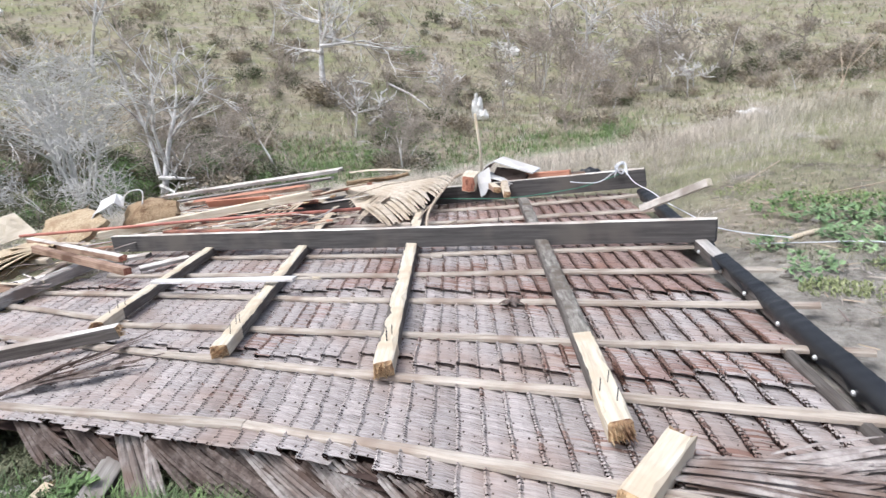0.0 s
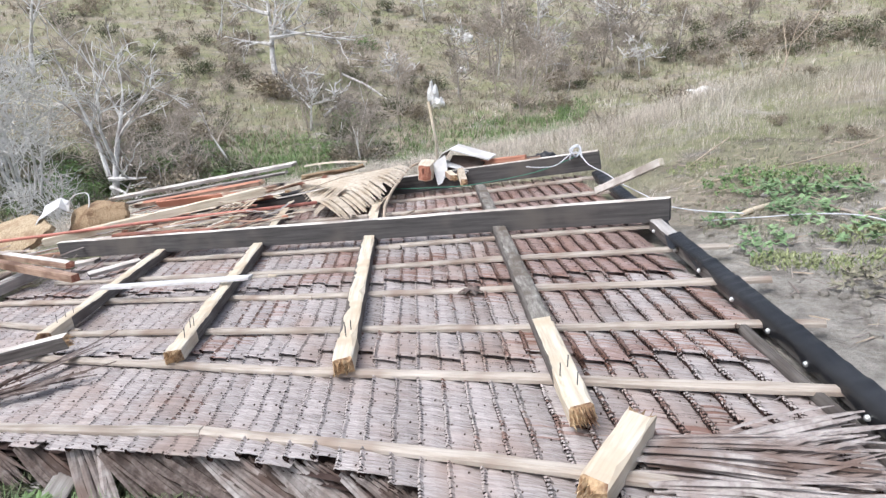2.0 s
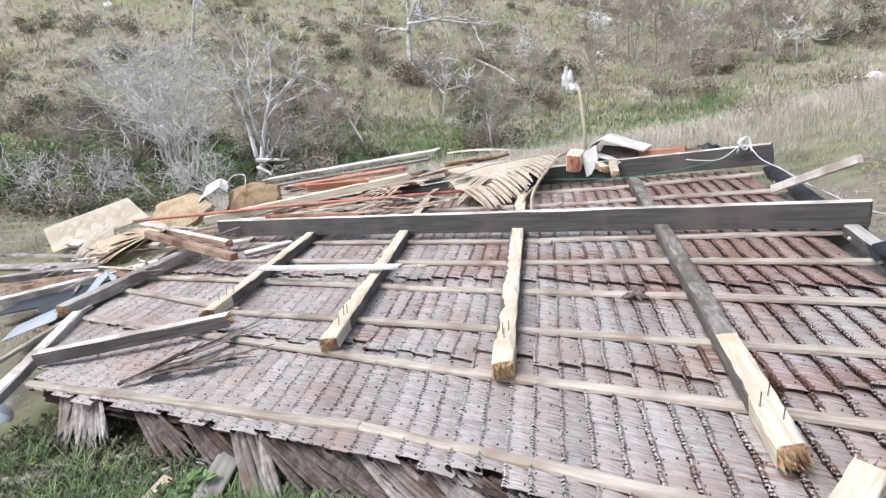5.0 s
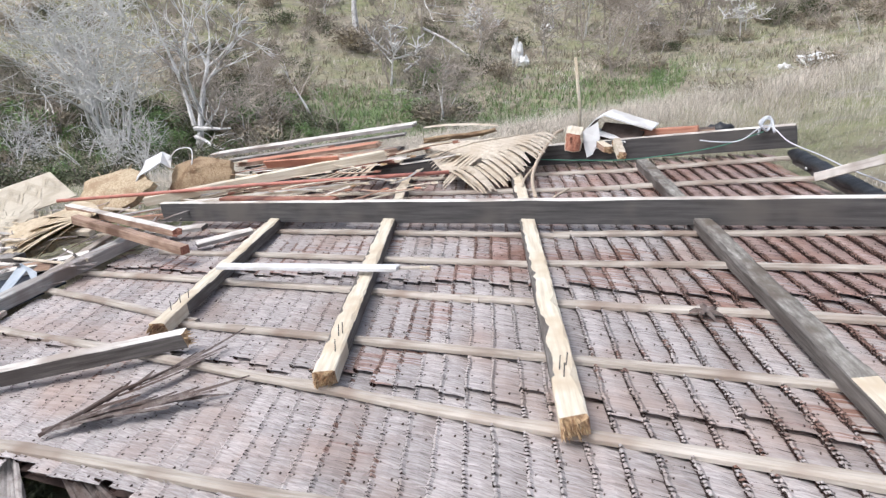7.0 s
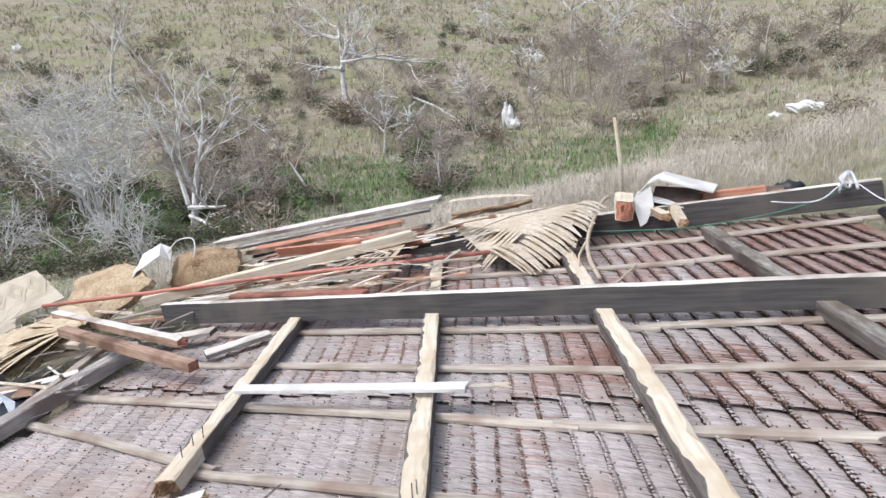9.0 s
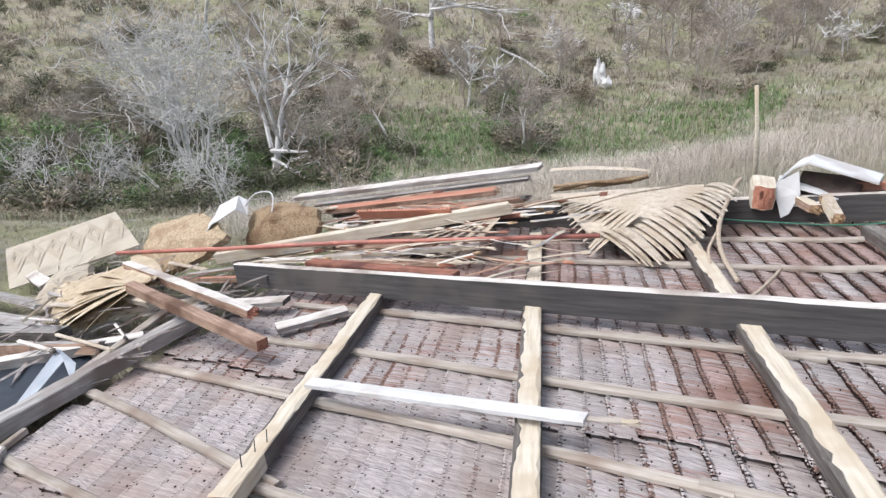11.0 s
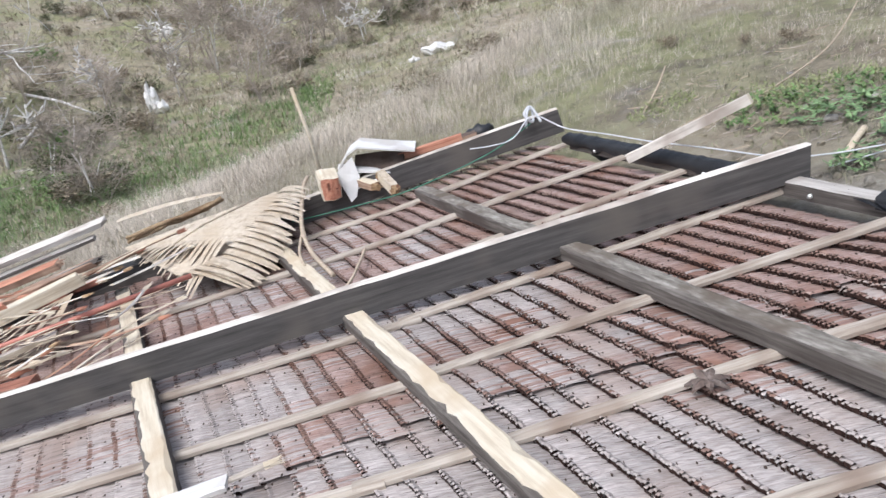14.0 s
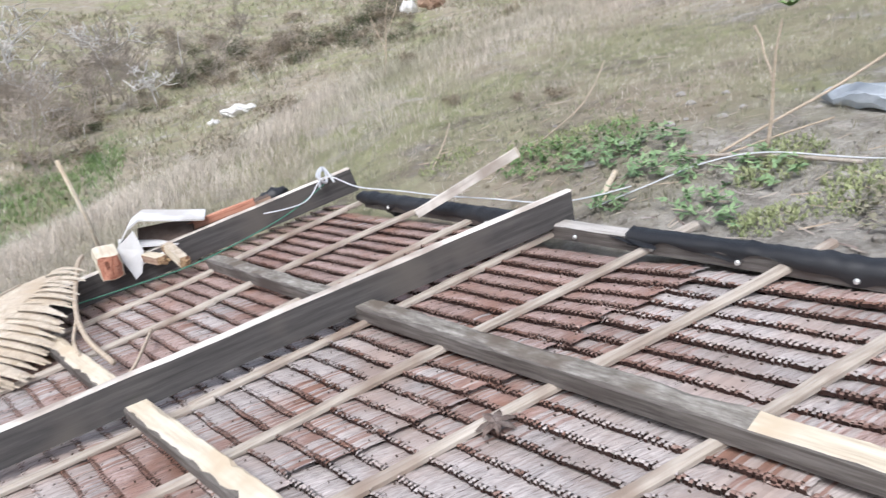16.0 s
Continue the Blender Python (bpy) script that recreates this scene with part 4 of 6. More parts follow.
for k in range(22):
    u, v = SR.uniform(-5.0, -3.3), SR.uniform(-0.9, 0.5)
    a, ln = SR.gauss(0.1, 0.6), SR.uniform(0.2, 0.7)
    hh = 0.05 + SR.uniform(0.0, 0.08)
    ms = (("palm", "palm", "sawn"), ("brownwood", "greyboard", "redwood"), ("greyboard", "paletop", "oldwood"))[k % 3]
    loose("splinter_stick", (u, v, hh), (u + ln * math.cos(a), v + ln * math.sin(a), hh + SR.uniform(-0.03, 0.05)), SR.uniform(0.01, 0.035), SR.uniform(0.006, 0.016), ms,
          ("straw coloured stick in the rubble", "brown splintered stick in the rubble", "grey splintered stick in the rubble")[k % 3], "stick", 0.004, SR.uniform(-30, 30), 2, group="sticks in the rubble")
# short chunk of log, split roughly square
b = Build(MAT["sawn"], MAT["orangewood"], MAT["redwood"])
wob = [RNG.uniform(-0.006, 0.006) for _ in range(16)]
rings = []
for x, r in ((0.0, 0.074), (0.012, 0.083), (0.1, 0.086), (0.22, 0.088), (0.24, 0.078)):
    ring = []
    for k in range(16):
        a = 6.283 * k / 16
        q = r / max(abs(math.cos(a)), abs(math.sin(a))) ** 0.6 + wob[k]
        ring.append((x + 0.012 * math.sin(2 * a + 1) * (x < 0.05), q * math.cos(a) * 0.82, 0.092 + q * math.sin(a)))
    rings.append(ring)
b.rings(rings, 0, True, 1)
for k in range(7):
    y, z = RNG.uniform(-0.05, 0.05), 0.092 + RNG.uniform(-0.05, 0.05)
    b.box((-0.012, y - 0.006, z - 0.025), (0.004, y + RNG.uniform(0.004, 0.016), z + RNG.uniform(0.01, 0.04)), 1 + k % 2)
thing("log_stub", b, "short squared log stub with a reddish split end", "log", matrix=along(on_roof(-0.205, 1.84, 0.13), on_roof(-0.245, 2.1, 0.14)))

# orange pole
b = Build(MAT["orangepole"])
pts = [on_roof(-4.4, 0.25, 0.25), on_roof(-3.5, 0.48, 0.235), on_roof(-2.6, 0.76, 0.215), on_roof(-1.8, 0.95, 0.195), on_roof(-1.0, 1.15, 0.175)]
b.tube(pts, 0.015, 10)
thing("orange_pole", b, "thin faded orange pole lying over the rubble", "pole", smooth=True)
# orange ribbed strip
strip = thing("ribbed_strip", None, "orange ribbed plastic strip on the rubble", "plastic strip", matrix=along(on_roof(-2.80, 1.17, 0.29), on_roof(-2.02, 1.19, 0.3), -55))
part("strip", Build(MAT["orangeplastic"]).box((0, -0.04, 0), (0.78, 0.04, 0.006)), strip)
for k in range(26):
    part("rib", Build(MAT["orangeplastic"]).box((0.008 + k * 0.03, -0.04, 0.006), (0.022 + k * 0.03, 0.04, 0.018)), strip)

# woven palm panel over the far beam
panel = thing("palm_mat", None, "dry woven coconut palm panel draped over the far beam", "palm mat", matrix=ROOF)
A, Bq = Vector((-1.36, 1.50, 0.22)), Vector((-0.68, 1.96, 0.285))
rib = Build(MAT["palm"])
rib.tube([A, A.lerp(Bq, 0.5) + Vector((0, 0, 0.03)), Bq], [0.007, 0.006, 0.005], 7)
part("midrib", rib, panel, smooth=True)
ENDS = [(0.0, (-0.74, 1.09, 0.05)), (0.2, (-0.62, 1.11, 0.06)), (0.4, (-0.52, 1.24, 0.10)), (0.6, (-0.45, 1.40, 0.16)), (0.8, (-0.38, 1.60, 0.22)), (1.0, (-0.34, 1.86, 0.28))]


def panel_end(s):
    for (s0, a), (s1, c) in zip(ENDS, ENDS[1:]):
        if s <= s1:
            return Vector(a).lerp(Vector(c), (s - s0) / (s1 - s0))
    return Vector(ENDS[-1][1])


for k in range(42):
    s = k / 41
    p = A.lerp(Bq, s)
    q = panel_end(s) + Vector((RNG.uniform(-0.03, 0.03), RNG.uniform(-0.06, 0.05), RNG.uniform(-0.015, 0.02)))
    lf = Build(MAT["palm"])
    lf.leaf(p.lerp(q, 0.5) + Vector((0, 0, 0.018 + 0.003 * (k % 2))), q, 0.044, sag=-0.03, fold=0.05, segs=6, tip=0.28, base=0.9)
    part("leaflet", lf, panel)
weave = Build(MAT["palm"])
grid = []
for i in range(25):
    for j in range(15):
        s, t = i / 24, j / 14
        upper = Vector((-1.55, 1.77, 0.28)).lerp(Vector((-0.56, 2.0, 0.275)), s)
        lower = Vector((-1.12, 1.30, 0.14)).lerp(Vector((-0.50, 1.54, 0.22)), s)
        q = upper.lerp(lower, t)
        grid.append(q + Vector((RNG.uniform(-0.006, 0.006), RNG.uniform(-0.006, 0.006), 0.03 * math.sin(math.pi * t) * math.sin(math.pi * s) + 0.003 * ((i + j) % 2))))
cells = [(i * 15 + j, (i + 1) * 15 + j, (i + 1) * 15 + j + 1, i * 15 + j + 1) for i in range(24) for j in range(14)]
weave.add(grid, cells)
weave.add([q - Vector((0, 0, 0.008)) for q in grid], [c[::-1] for c in cells])
part("woven_sheet", weave, panel)
for k in range(15):
    s = k / 14
    lf = Build(MAT["palm"])
    p = Vector((-0.82, 1.44, 0.235)).lerp(Vector((-1.38, 1.66, 0.26)), s)
    q = Vector((-1.06, 1.19, 0.05)).lerp(Vector((-1.54, 1.70, 0.27)), s) + Vector((RNG.uniform(-0.02, 0.02), RNG.uniform(-0.02, 0.02), RNG.uniform(-0.01, 0.01)))
    lf.leaf(p + Vector((0, 0, 0.008)), q, 0.048, sag=-0.015, fold=0.06, segs=5, tip=0.45, base=0.9)
    part("leaflet", lf, panel)
b = Build(MAT["fibre"])
for k in range(5):
    line = [Vector((-2.0 + 0.105 * i, 1.80 + 0.032 * i, 0.27 + 0.003 * i)) + Vector((0, RNG.uniform(-0.02, 0.02), RNG.uniform(-0.015, 0.02))) for i in range(11)]
    b.tube(line[4:11 - k % 2], [RNG.uniform(0.008, 0.02) for _ in line[4:11 - k % 2]], 5)
thing("bark_strip", b, "rough dark bark strip behind the palm panel", "bark", matrix=ROOF, smooth=True)
b = Build(MAT["palm"])
b.leaf((-1.75, 2.32, 0.34), (-0.95, 2.2, 0.36), 0.1, sag=-0.03, fold=0.12, segs=6)
thing("palm_sheath", b, "curved tan palm sheath behind the panel", "palm sheath", matrix=ROOF)
# splintered palm fan at the head of the long timber
fan = thing("palm_splinters", None, "splintered palm leaf fan on the rubble", "palm frond", matrix=ROOF)
for k in range(16):
    lf = Build(MAT["palm"])
    s = k / 15
    p = Vector((-1.74 - 0.12 * s, 1.33 - 0.10 * s, 0.23))
    lf.leaf(p, p + Vector((-0.05 - 0.62 * s, -0.40 + 0.12 * s, -0.12 - 0.02 * (k % 3))), 0.022, sag=-0.01, fold=0.15)
    part("leaflet", lf, fan)
# fallen straws
straws = Build(MAT["palm"])
for k in range(60):
    u, v = RNG.uniform(-3.2, -1.5), RNG.uniform(0.45, 1.25)
    a = RNG.uniform(-0.5, 0.7)
    ln = RNG.uniform(0.12, 0.5)
    h = RNG.uniform(0.08, 0.17)
    straws.leaf((u, v, h), (u + ln * math.cos(a), v + ln * math.sin(a), h + RNG.uniform(-0.02, 0.04)), RNG.uniform(0.008, 0.02), fold=0.3)
thing("loose_straw", straws, "loose pale palm strips over the rubble", "straw", kind="stuff", matrix=ROOF)

# white folded sheet
sheet = thing("folded_sheet", None, "folded white coated sheet with brown inside on the beam", "sheet", matrix=ROOF @ Matrix.Translation((-0.06, 0, -0.05)))


def slab(pts, thick, mat, mat2=None):
    """A bent sheet with thickness through two rows of points."""
    b = Build(MAT[mat], MAT[mat2 or mat])
    n = len(pts) // 2
    lo = [Vector(p) - Vector((0, 0, thick)) for p in pts]
    b.add([Vector(p) for p in pts], [(i, i + 1, n + i + 1, n + i) for i in range(n - 1)], 0)
    b.add(lo, [(i, n + i, n + i + 1, i + 1) for i in range(n - 1)], 1)
    edge_i = list(range(n)) + list(range(2 * n - 1, n - 1, -1))
    allp = [Vector(p) for p in pts] + lo
    m = 2 * n
    b.add(allp, [(edge_i[i], edge_i[i] + m, edge_i[(i + 1) % m] + m, edge_i[(i + 1) % m]) for i in range(m)], 0)
    return b


def folded(profile, v0, v1, thick, skew=0.0):
    """A stiff sheet folded along a profile in u and h, running back from v0 to v1."""
    n = len(profile)
    return slab([(u, v0, h) for u, h in profile] + [(u + skew, v1, h + 0.01) for u, h in profile], thick, "white", "sheetinside")


part("upper_fold", folded([(0.46, 0.31), (0.30, 0.37), (0.10, 0.45), (0.02, 0.42), (-0.07, 0.335)], 2.0, 2.2, 0.012, 0.03), sheet)
part("lower_fold", folded([(-0.07, 0.33), (0.08, 0.285), (0.26, 0.225)], 1.98, 2.16, 0.01), sheet)
part("front_flap", slab([(-0.08, 1.97, 0.33), (-0.07, 1.94, 0.24), (-0.045, 1.91, 0.13), (0.05, 1.98, 0.40), (0.06, 1.96, 0.27), (0.0, 1.93, 0.15)], 0.008, "white"), sheet)
part("bottom_fold", folded([(-0.04, 0.19), (0.1, 0.20), (0.24, 0.215)], 1.95, 2.1, 0.01), sheet)
part("inner_board", slab([(0.02, 2.03, 0.25), (0.36, 2.04, 0.24), (0.06, 2.18, 0.36), (0.40, 2.19, 0.30)], 0.02, "sheetinside"), sheet)
# black bag, stick, vines, cords
b = Build(MAT["blackcloth"])
rings = []
for i in range(9):
    s = i / 8
    r = 0.055 * math.sin(math.pi * (0.12 + 0.8 * s)) + 0.01
    rings.append([(0.84 + 0.2 * s, 2.27 + r * math.cos(a) * (1 + 0.25 * math.sin(3 * a + i)), 0.21 + 0.8 * r * math.sin(a) + 0.01 * math.sin(i * 2)) for a in (6.283 * k / 12 for k in range(12))])
b.rings(rings)
thing("black_bag", b, "crumpled black plastic bag on the far beam", "bag", matrix=ROOF @ Matrix.Translation((-0.05, 0, -0.03)), smooth=True)
stick_foot = on_roof(-0.33, 2.66, 0)
stick_top = on_roof(-0.305, 2.56, 0.825)
b = Build(MAT["sawn"])
gz = ground_z(stick_foot.x, stick_foot.y)
b.tube([(stick_foot.x, stick_foot.y, gz - 0.05), stick_foot.lerp(stick_top, 0.5) + Vector((0.008, 0, 0)), stick_top], [0.017, 0.015, 0.014], 8)
thing("upright_stick", b, "pale peeled stick standing behind the roof", "stick", smooth=True)


def cord(name, pts, radius, mat, label, category, sides=6, roofed=True):
    b = Build(MAT[mat])
    P = [on_roof(*p) if roofed else Vector(p) for p in pts]
    fine = []
    for i in range(len(P) - 1):
        p0, p1, p2, p3 = P[max(i - 1, 0)], P[i], P[i + 1], P[min(i + 2, len(P) - 1)]
        for k in range(6):
            t = k / 6
            fine.append(0.5 * (2 * p1 + (p2 - p0) * t + (2 * p0 - 5 * p1 + 4 * p2 - p3) * t * t + (3 * p1 - p0 - 3 * p2 + p3) * t ** 3))
    fine.append(P[-1])
    b.tube(fine, radius, sides)
    return thing(name, b, label, category, smooth=True)


cord("dry_vine", [(-0.36, 2.15, 0.27), (-0.37, 1.9, 0.27), (-0.39, 1.5, 0.16), (-0.33, 1.15, 0.1), (-0.20, 0.80, 0.06)], 0.014, "vine", "pale forked vine hanging over the panel", "vine")
cord("dry_vine", [(-0.38, 1.45, 0.15), (-0.40, 1.2, 0.1), (-0.36, 1.0, 0.08)], 0.009, "vine", "pale vine fork beside the panel", "vine")
cord("dry_vine", [(-0.30, 0.57, 0.06), (-0.14, 0.62, 0.05), (-0.06, 0.85, 0.06), (-0.03, 1.05, 0.05)], 0.009, "vine", "thin curved vine on the thatch", "vine")
cord("green_cord", [(-0.5, 1.80, 0.10), (-0.1, 1.75, 0.09), (0.3, 1.72, 0.09), (0.85, 1.86, 0.12), (1.2, 1.98, 0.2)], 0.0045, "greenline", "thin green cord strung along the far beam", "cord")
cord("white_rope", [(0.76, 1.97, 0.16), (0.9, 1.92, 0.15), (1.05, 1.9, 0.16), (1.22, 1.96, 0.25), (1.36, 1.72, 0.17), (1.53, 1.42, 0.14), (1.66, 1.08, 0.13), (1.82, 0.75, 0.12), (2.0, 0.46, 0.09), (2.2, 0.38, 0.06), (2.45, 0.36, 0.03)], 0.0045, "rope", "white and blue rope tied to the far beam", "rope")
cord("rope_knot", [(1.16, 1.97, 0.18), (1.2, 2.0, 0.28), (1.25, 2.09, 0.26), (1.22, 2.0, 0.2), (1.17, 1.98, 0.27), (1.24, 2.06, 0.29), (1.27, 1.98, 0.19)], 0.009, "rope", "knotted white rope round the beam end", "rope")

# ---- rubble left of the roof ----
mat_th = thing("woven_mat", None, "beige mat panel with woven diamond pattern in the rubble", "mat", matrix=ROOF)
ma = Vector((-5.65, 0.02, 0.04))
mx, my = Vector((0.9, 0.62, 0.2)), Vector((-0.9, 0.45, 0.1))
mz = mx.cross(my).normalized()


def mat_pt(s, t, h=0.0):
    return ma + mx * s + my * t + mz * h


part("panel", Build(MAT["matstraw"]).rings([[mat_pt(0, -0.22, -0.01), mat_pt(1, -0.22, -0.01), mat_pt(1, 1, -0.01), mat_pt(0, 1, -0.01)], [mat_pt(0, -0.22), mat_pt(1, -0.22), mat_pt(1, 1), mat_pt(0, 1)]]), mat_th)
for i in range(6):
    for dr in (-1, 1):
        for r in (0.5, 0.28):
            d = Build(MAT["matdark"])
            c = (i + 0.5) / 6
            ring = [mat_pt(c - dr * r / 6, 0.5, 0.006), mat_pt(c, 0.5 + r * 0.85, 0.006), mat_pt(c, 0.5 + r * 0.55, 0.006), mat_pt(c - dr * r * 0.62 / 6, 0.5, 0.006), mat_pt(c, 0.5 - r * 0.55, 0.006), mat_pt(c, 0.5 - r * 0.85, 0.006)]
            d.add(ring, [(0, 1, 2, 3), (0, 3, 4, 5)])
            part("diamond", d, mat_th)


def straw_pad(name, corners, bulge, mat, label, category, fuzz, rng):
    """A matted pad of fibre: a domed sheet with ragged fibres round the rim."""
    b = Build(MAT[mat])
    c = sum((Vector(p) for p in corners), Vector()) / len(corners)
    n = 28
    rim = []
    for k in range(n):
        f = k / n * len(corners)
        i = int(f)
        p = Vector(corners[i % len(corners)]).lerp(Vector(corners[(i + 1) % len(corners)]), f - i)
        rim.append(p + (p - c) * rng.uniform(-0.04, 0.05))
    nrm = (rim[n // 4] - c).cross(rim[n // 2] - c).normalized()
    if nrm.z < 0:
        nrm = -nrm
    vs, fs = [], []
    m = 7
    for r in range(m):
        s = 1 - r / m
        for p in rim:
            q = c + (p - c) * s + nrm * bulge * (1 - s * s)
            vs.append(q + nrm * 0.02 * noise.noise(q * 14))
    vs.append(c + nrm * bulge)
    for r in range(m - 1):
        fs += [(r * n + k, r * n + (k + 1) % n, (r + 1) * n + (k + 1) % n, (r + 1) * n + k) for k in range(n)]
    fs += [((m - 1) * n + k, (m - 1) * n + (k + 1) % n, m * n) for k in range(n)]
    b.add(vs, fs)
    b.add([q - nrm * 0.05 for q in vs[:n]] + vs[:n], [(k, (k + 1) % n, n + (k + 1) % n, n + k) for k in range(n)])
    b.add([q - nrm * 0.05 for q in vs[:n]], [tuple(range(n))[::-1]])
    th = thing(name, None, label, category, matrix=ROOF)
    part("pad", b, th, smooth=True)
    fz = Build(MAT[mat])
    for _ in range(fuzz):
        k = rng.randrange(n)
        p = rim[k]
        d = (p - c).normalized()
        fz.leaf(p - d * 0.05 + nrm * 0.01, p + d * rng.uniform(0.02, 0.09) + nrm * rng.uniform(-0.04, 0.03), 0.009, fold=0.3)
    for _ in range(fuzz):
        a, s = rng.uniform(0, 6.28), rng.random()
        k = rng.randrange(n)
        q = c + (rim[k] - c) * s + nrm * (bulge * (1 - s * s) + 0.008)
        fz.leaf(q, q + Vector((rng.uniform(-0.09, 0.09), rng.uniform(-0.09, 0.09), 0.01)), 0.007, fold=0.3)
    tagged(part("loose_fibre", fz, th), kind="stuff")
    return th


straw_pad("straw_pad", [(-4.5, 0.45, 0.08), (-4.68, 0.8, 0.32), (-4.2, 0.95, 0.37), (-3.6, 0.62, 0.30), (-3.8, 0.5, 0.14), (-4.2, 0.42, 0.04)], 0.03, "straw", "matted golden straw pad in the rubble", "straw pad", 34, RNG)
straw_pad("fibre_sack", [(-3.75, 0.9, 0.12), (-3.85, 1.1, 0.34), (-3.5, 1.15, 0.40), (-3.1, 1.08, 0.36), (-3.08, 0.98, 0.18), (-3.4, 0.86, 0.08)], 0.11, "fibre", "brown coconut fibre bundle in the rubble", "fibre bundle", 45, RNG)
straw_pad("straw_pad", [(-4.75, -0.28, 0.02), (-4.7, -0.05, 0.2), (-4.35, 0.02, 0.26), (-4.2, -0.2, 0.15), (-4.4, -0.4, 0.03)], 0.05, "matstraw", "beige straw mat scrap in the rubble", "straw pad", 40, RNG)
# fan of golden palm leaf
fan = thing("palm_fan", None, "golden dry palm fan spread over the rubble", "palm frond", matrix=ROOF)
hub = Vector((-3.42, -0.14, 0.21))
for k in range(44):
    s = k / 43
    a = radians(146 + 82 * s)
    ln = 0.74 + 0.1 * math.sin(k * 1.7) - 0.12 * s
    lf = Build(MAT["goldpalm"])
    e = hub + Vector((math.cos(a) * ln, math.sin(a) * ln * 0.8, 0.07 - 0.24 * s + 0.015 * math.sin(k * 2.3)))
    lf.leaf(hub + Vector((0.02 * math.cos(k), 0.03 * math.sin(k), 0.001 * k)), e, 0.135, sag=-0.04, fold=0.05, segs=5, tip=0.5, base=0.5)
    part("leaflet", lf, fan)
straw_pad("palm_sheaf", [(-4.12, -0.50, 0.02), (-4.42, -0.2, 0.18), (-4.05, 0.1, 0.22), (-3.6, -0.02, 0.2), (-3.58, -0.24, 0.12), (-3.8, -0.42, 0.04)], 0.035, "goldpalm", "pale matted sheet of dry palm leaves in the rubble", "palm sheaf", 50, RNG)
# white cloth scrap
b = slab([(-4.02, 0.78, 0.30), (-3.96, 0.84, 0.37), (-3.90, 0.86, 0.45), (-3.80, 0.98, 0.50), (-3.72, 1.0, 0.45), (-3.92, 0.66, 0.26), (-3.84, 0.70, 0.35), (-3.80, 0.74, 0.37), (-3.70, 0.84, 0.43), (-3.66, 0.90, 0.36)], 0.008, "white")
thing("white_cloth_scrap", b, "crumpled white cloth scrap in the rubble", "cloth", matrix=ROOF)
cord("white_wire", [(-3.72, 0.95, 0.42), (-3.66, 1.02, 0.5), (-3.52, 1.05, 0.5), (-3.48, 1.0, 0.4), (-3.5, 0.95, 0.3)], 0.006, "white", "bent white wire loop in the rubble", "wire")
for k, (p, q, w, h, ms, lb) in enumerate((((-6.2, -0.1, -0.02), (-4.4, -0.35, 0.05), 0.14, 0.03, ("greyboard", "greyboard", "greyboard"), "grey weathered board in the rubble"),
                                          ((-6.0, -0.45, -0.05), (-4.2, -0.55, 0.03), 0.12, 0.03, ("oldwood", "greyboard", "greyboard"), "grey weathered board in the rubble"),
                                          ((-5.8, 0.25, 0.02), (-4.7, -0.15, 0.12), 0.1, 0.03, ("greyboard", "paletop", "greyboard"), "pale grey board in the rubble"),
                                          ((-5.2, -0.75, -0.06), (-3.7, -0.62, 0.03), 0.1, 0.06, ("oldwood", "greyboard", "oldwood"), "dark weathered timber in the rubble"),
                                          ((-5.0, -0.95, -0.1), (-3.2, -0.68, 0.02), 0.08, 0.07, ("brownwood", "greyboard", "oldwood"), "brown weathered timber in the rubble"),
                                          ((-4.6, -1.2, -0.12), (-3.0, -0.55, 0.05), 0.06, 0.06, ("greyboard", "paletop", "oldwood"), "grey weathered timber in the rubble"),
                                          ((-4.3, -0.1, 0.1), (-3.3, -0.28, 0.13), 0.05, 0.04, ("palm", "palm", "sawn"), "pale split timber in the rubble"),
                                          ((-4.0, -0.42, 0.02), (-3.0, -0.05, 0.1), 0.04, 0.03, ("palm", "palm", "sawn"), "pale split timber in the rubble"),
                                          ((-4.4, 0.2, 0.02), (-3.1, 0.32, 0.07), 0.08, 0.04, ("brownwood", "orangewood", "sawn"), "brown plank in the rubble"))):
    loose("rubble_board", p, q, w, h, ms, lb, "plank", 0.008, broken=k % 3, roll=(-14, 10, 20, 0)[k % 4], group="boards in the rubble")
b = slab([(-4.3, -1.35, -0.13), (-3.7, -1.25, -0.06), (-3.1, -1.5, -0.07), (-4.2, -0.75, -0.04), (-3.6, -0.62, 0.0), (-2.98, -0.8, -0.02)], 0.012, "darktarp")
thing("tarpaulin", b, "dark blue tarpaulin under the rubble", "tarpaulin", matrix=ROOF)
b = slab([(-3.15, -1.2, 0.0), (-3.26, -0.88, 0.14), (-3.05, -0.92, 0.1), (-3.05, -1.22, 0.0), (-3.10, -0.95, 0.12), (-2.98, -1.0, 0.02)], 0.006, "bluetarp")
thing("grey_cloth", b, "pale grey cloth scrap beside the timber", "cloth", matrix=ROOF)
b = slab([(-3.55, -1.5, -0.1), (-3.2, -1.3, 0.0), (-3.3, -1.75, -0.1), (-2.98, -1.5, -0.02)], 0.006, "bluetarp")
thing("grey_sheet", b, "pale grey plastic sheet scrap beside the timber", "plastic sheet", matrix=ROOF)
scrap = Build(MAT["deadleaf"])
for k in range(170):
    u, v = RNG.uniform(-4.6, -2.75), RNG.uniform(-0.95, 0.7)
    a = RNG.uniform(0, 6.28)
    ln = RNG.uniform(0.08, 0.35)
    h = RNG.uniform(-0.02, 0.14)
    scrap.leaf((u, v, h), (u + ln * math.cos(a), v + ln * math.sin(a), h + RNG.uniform(-0.03, 0.05)), RNG.uniform(0.01, 0.03), sag=-0.01, fold=0.25)
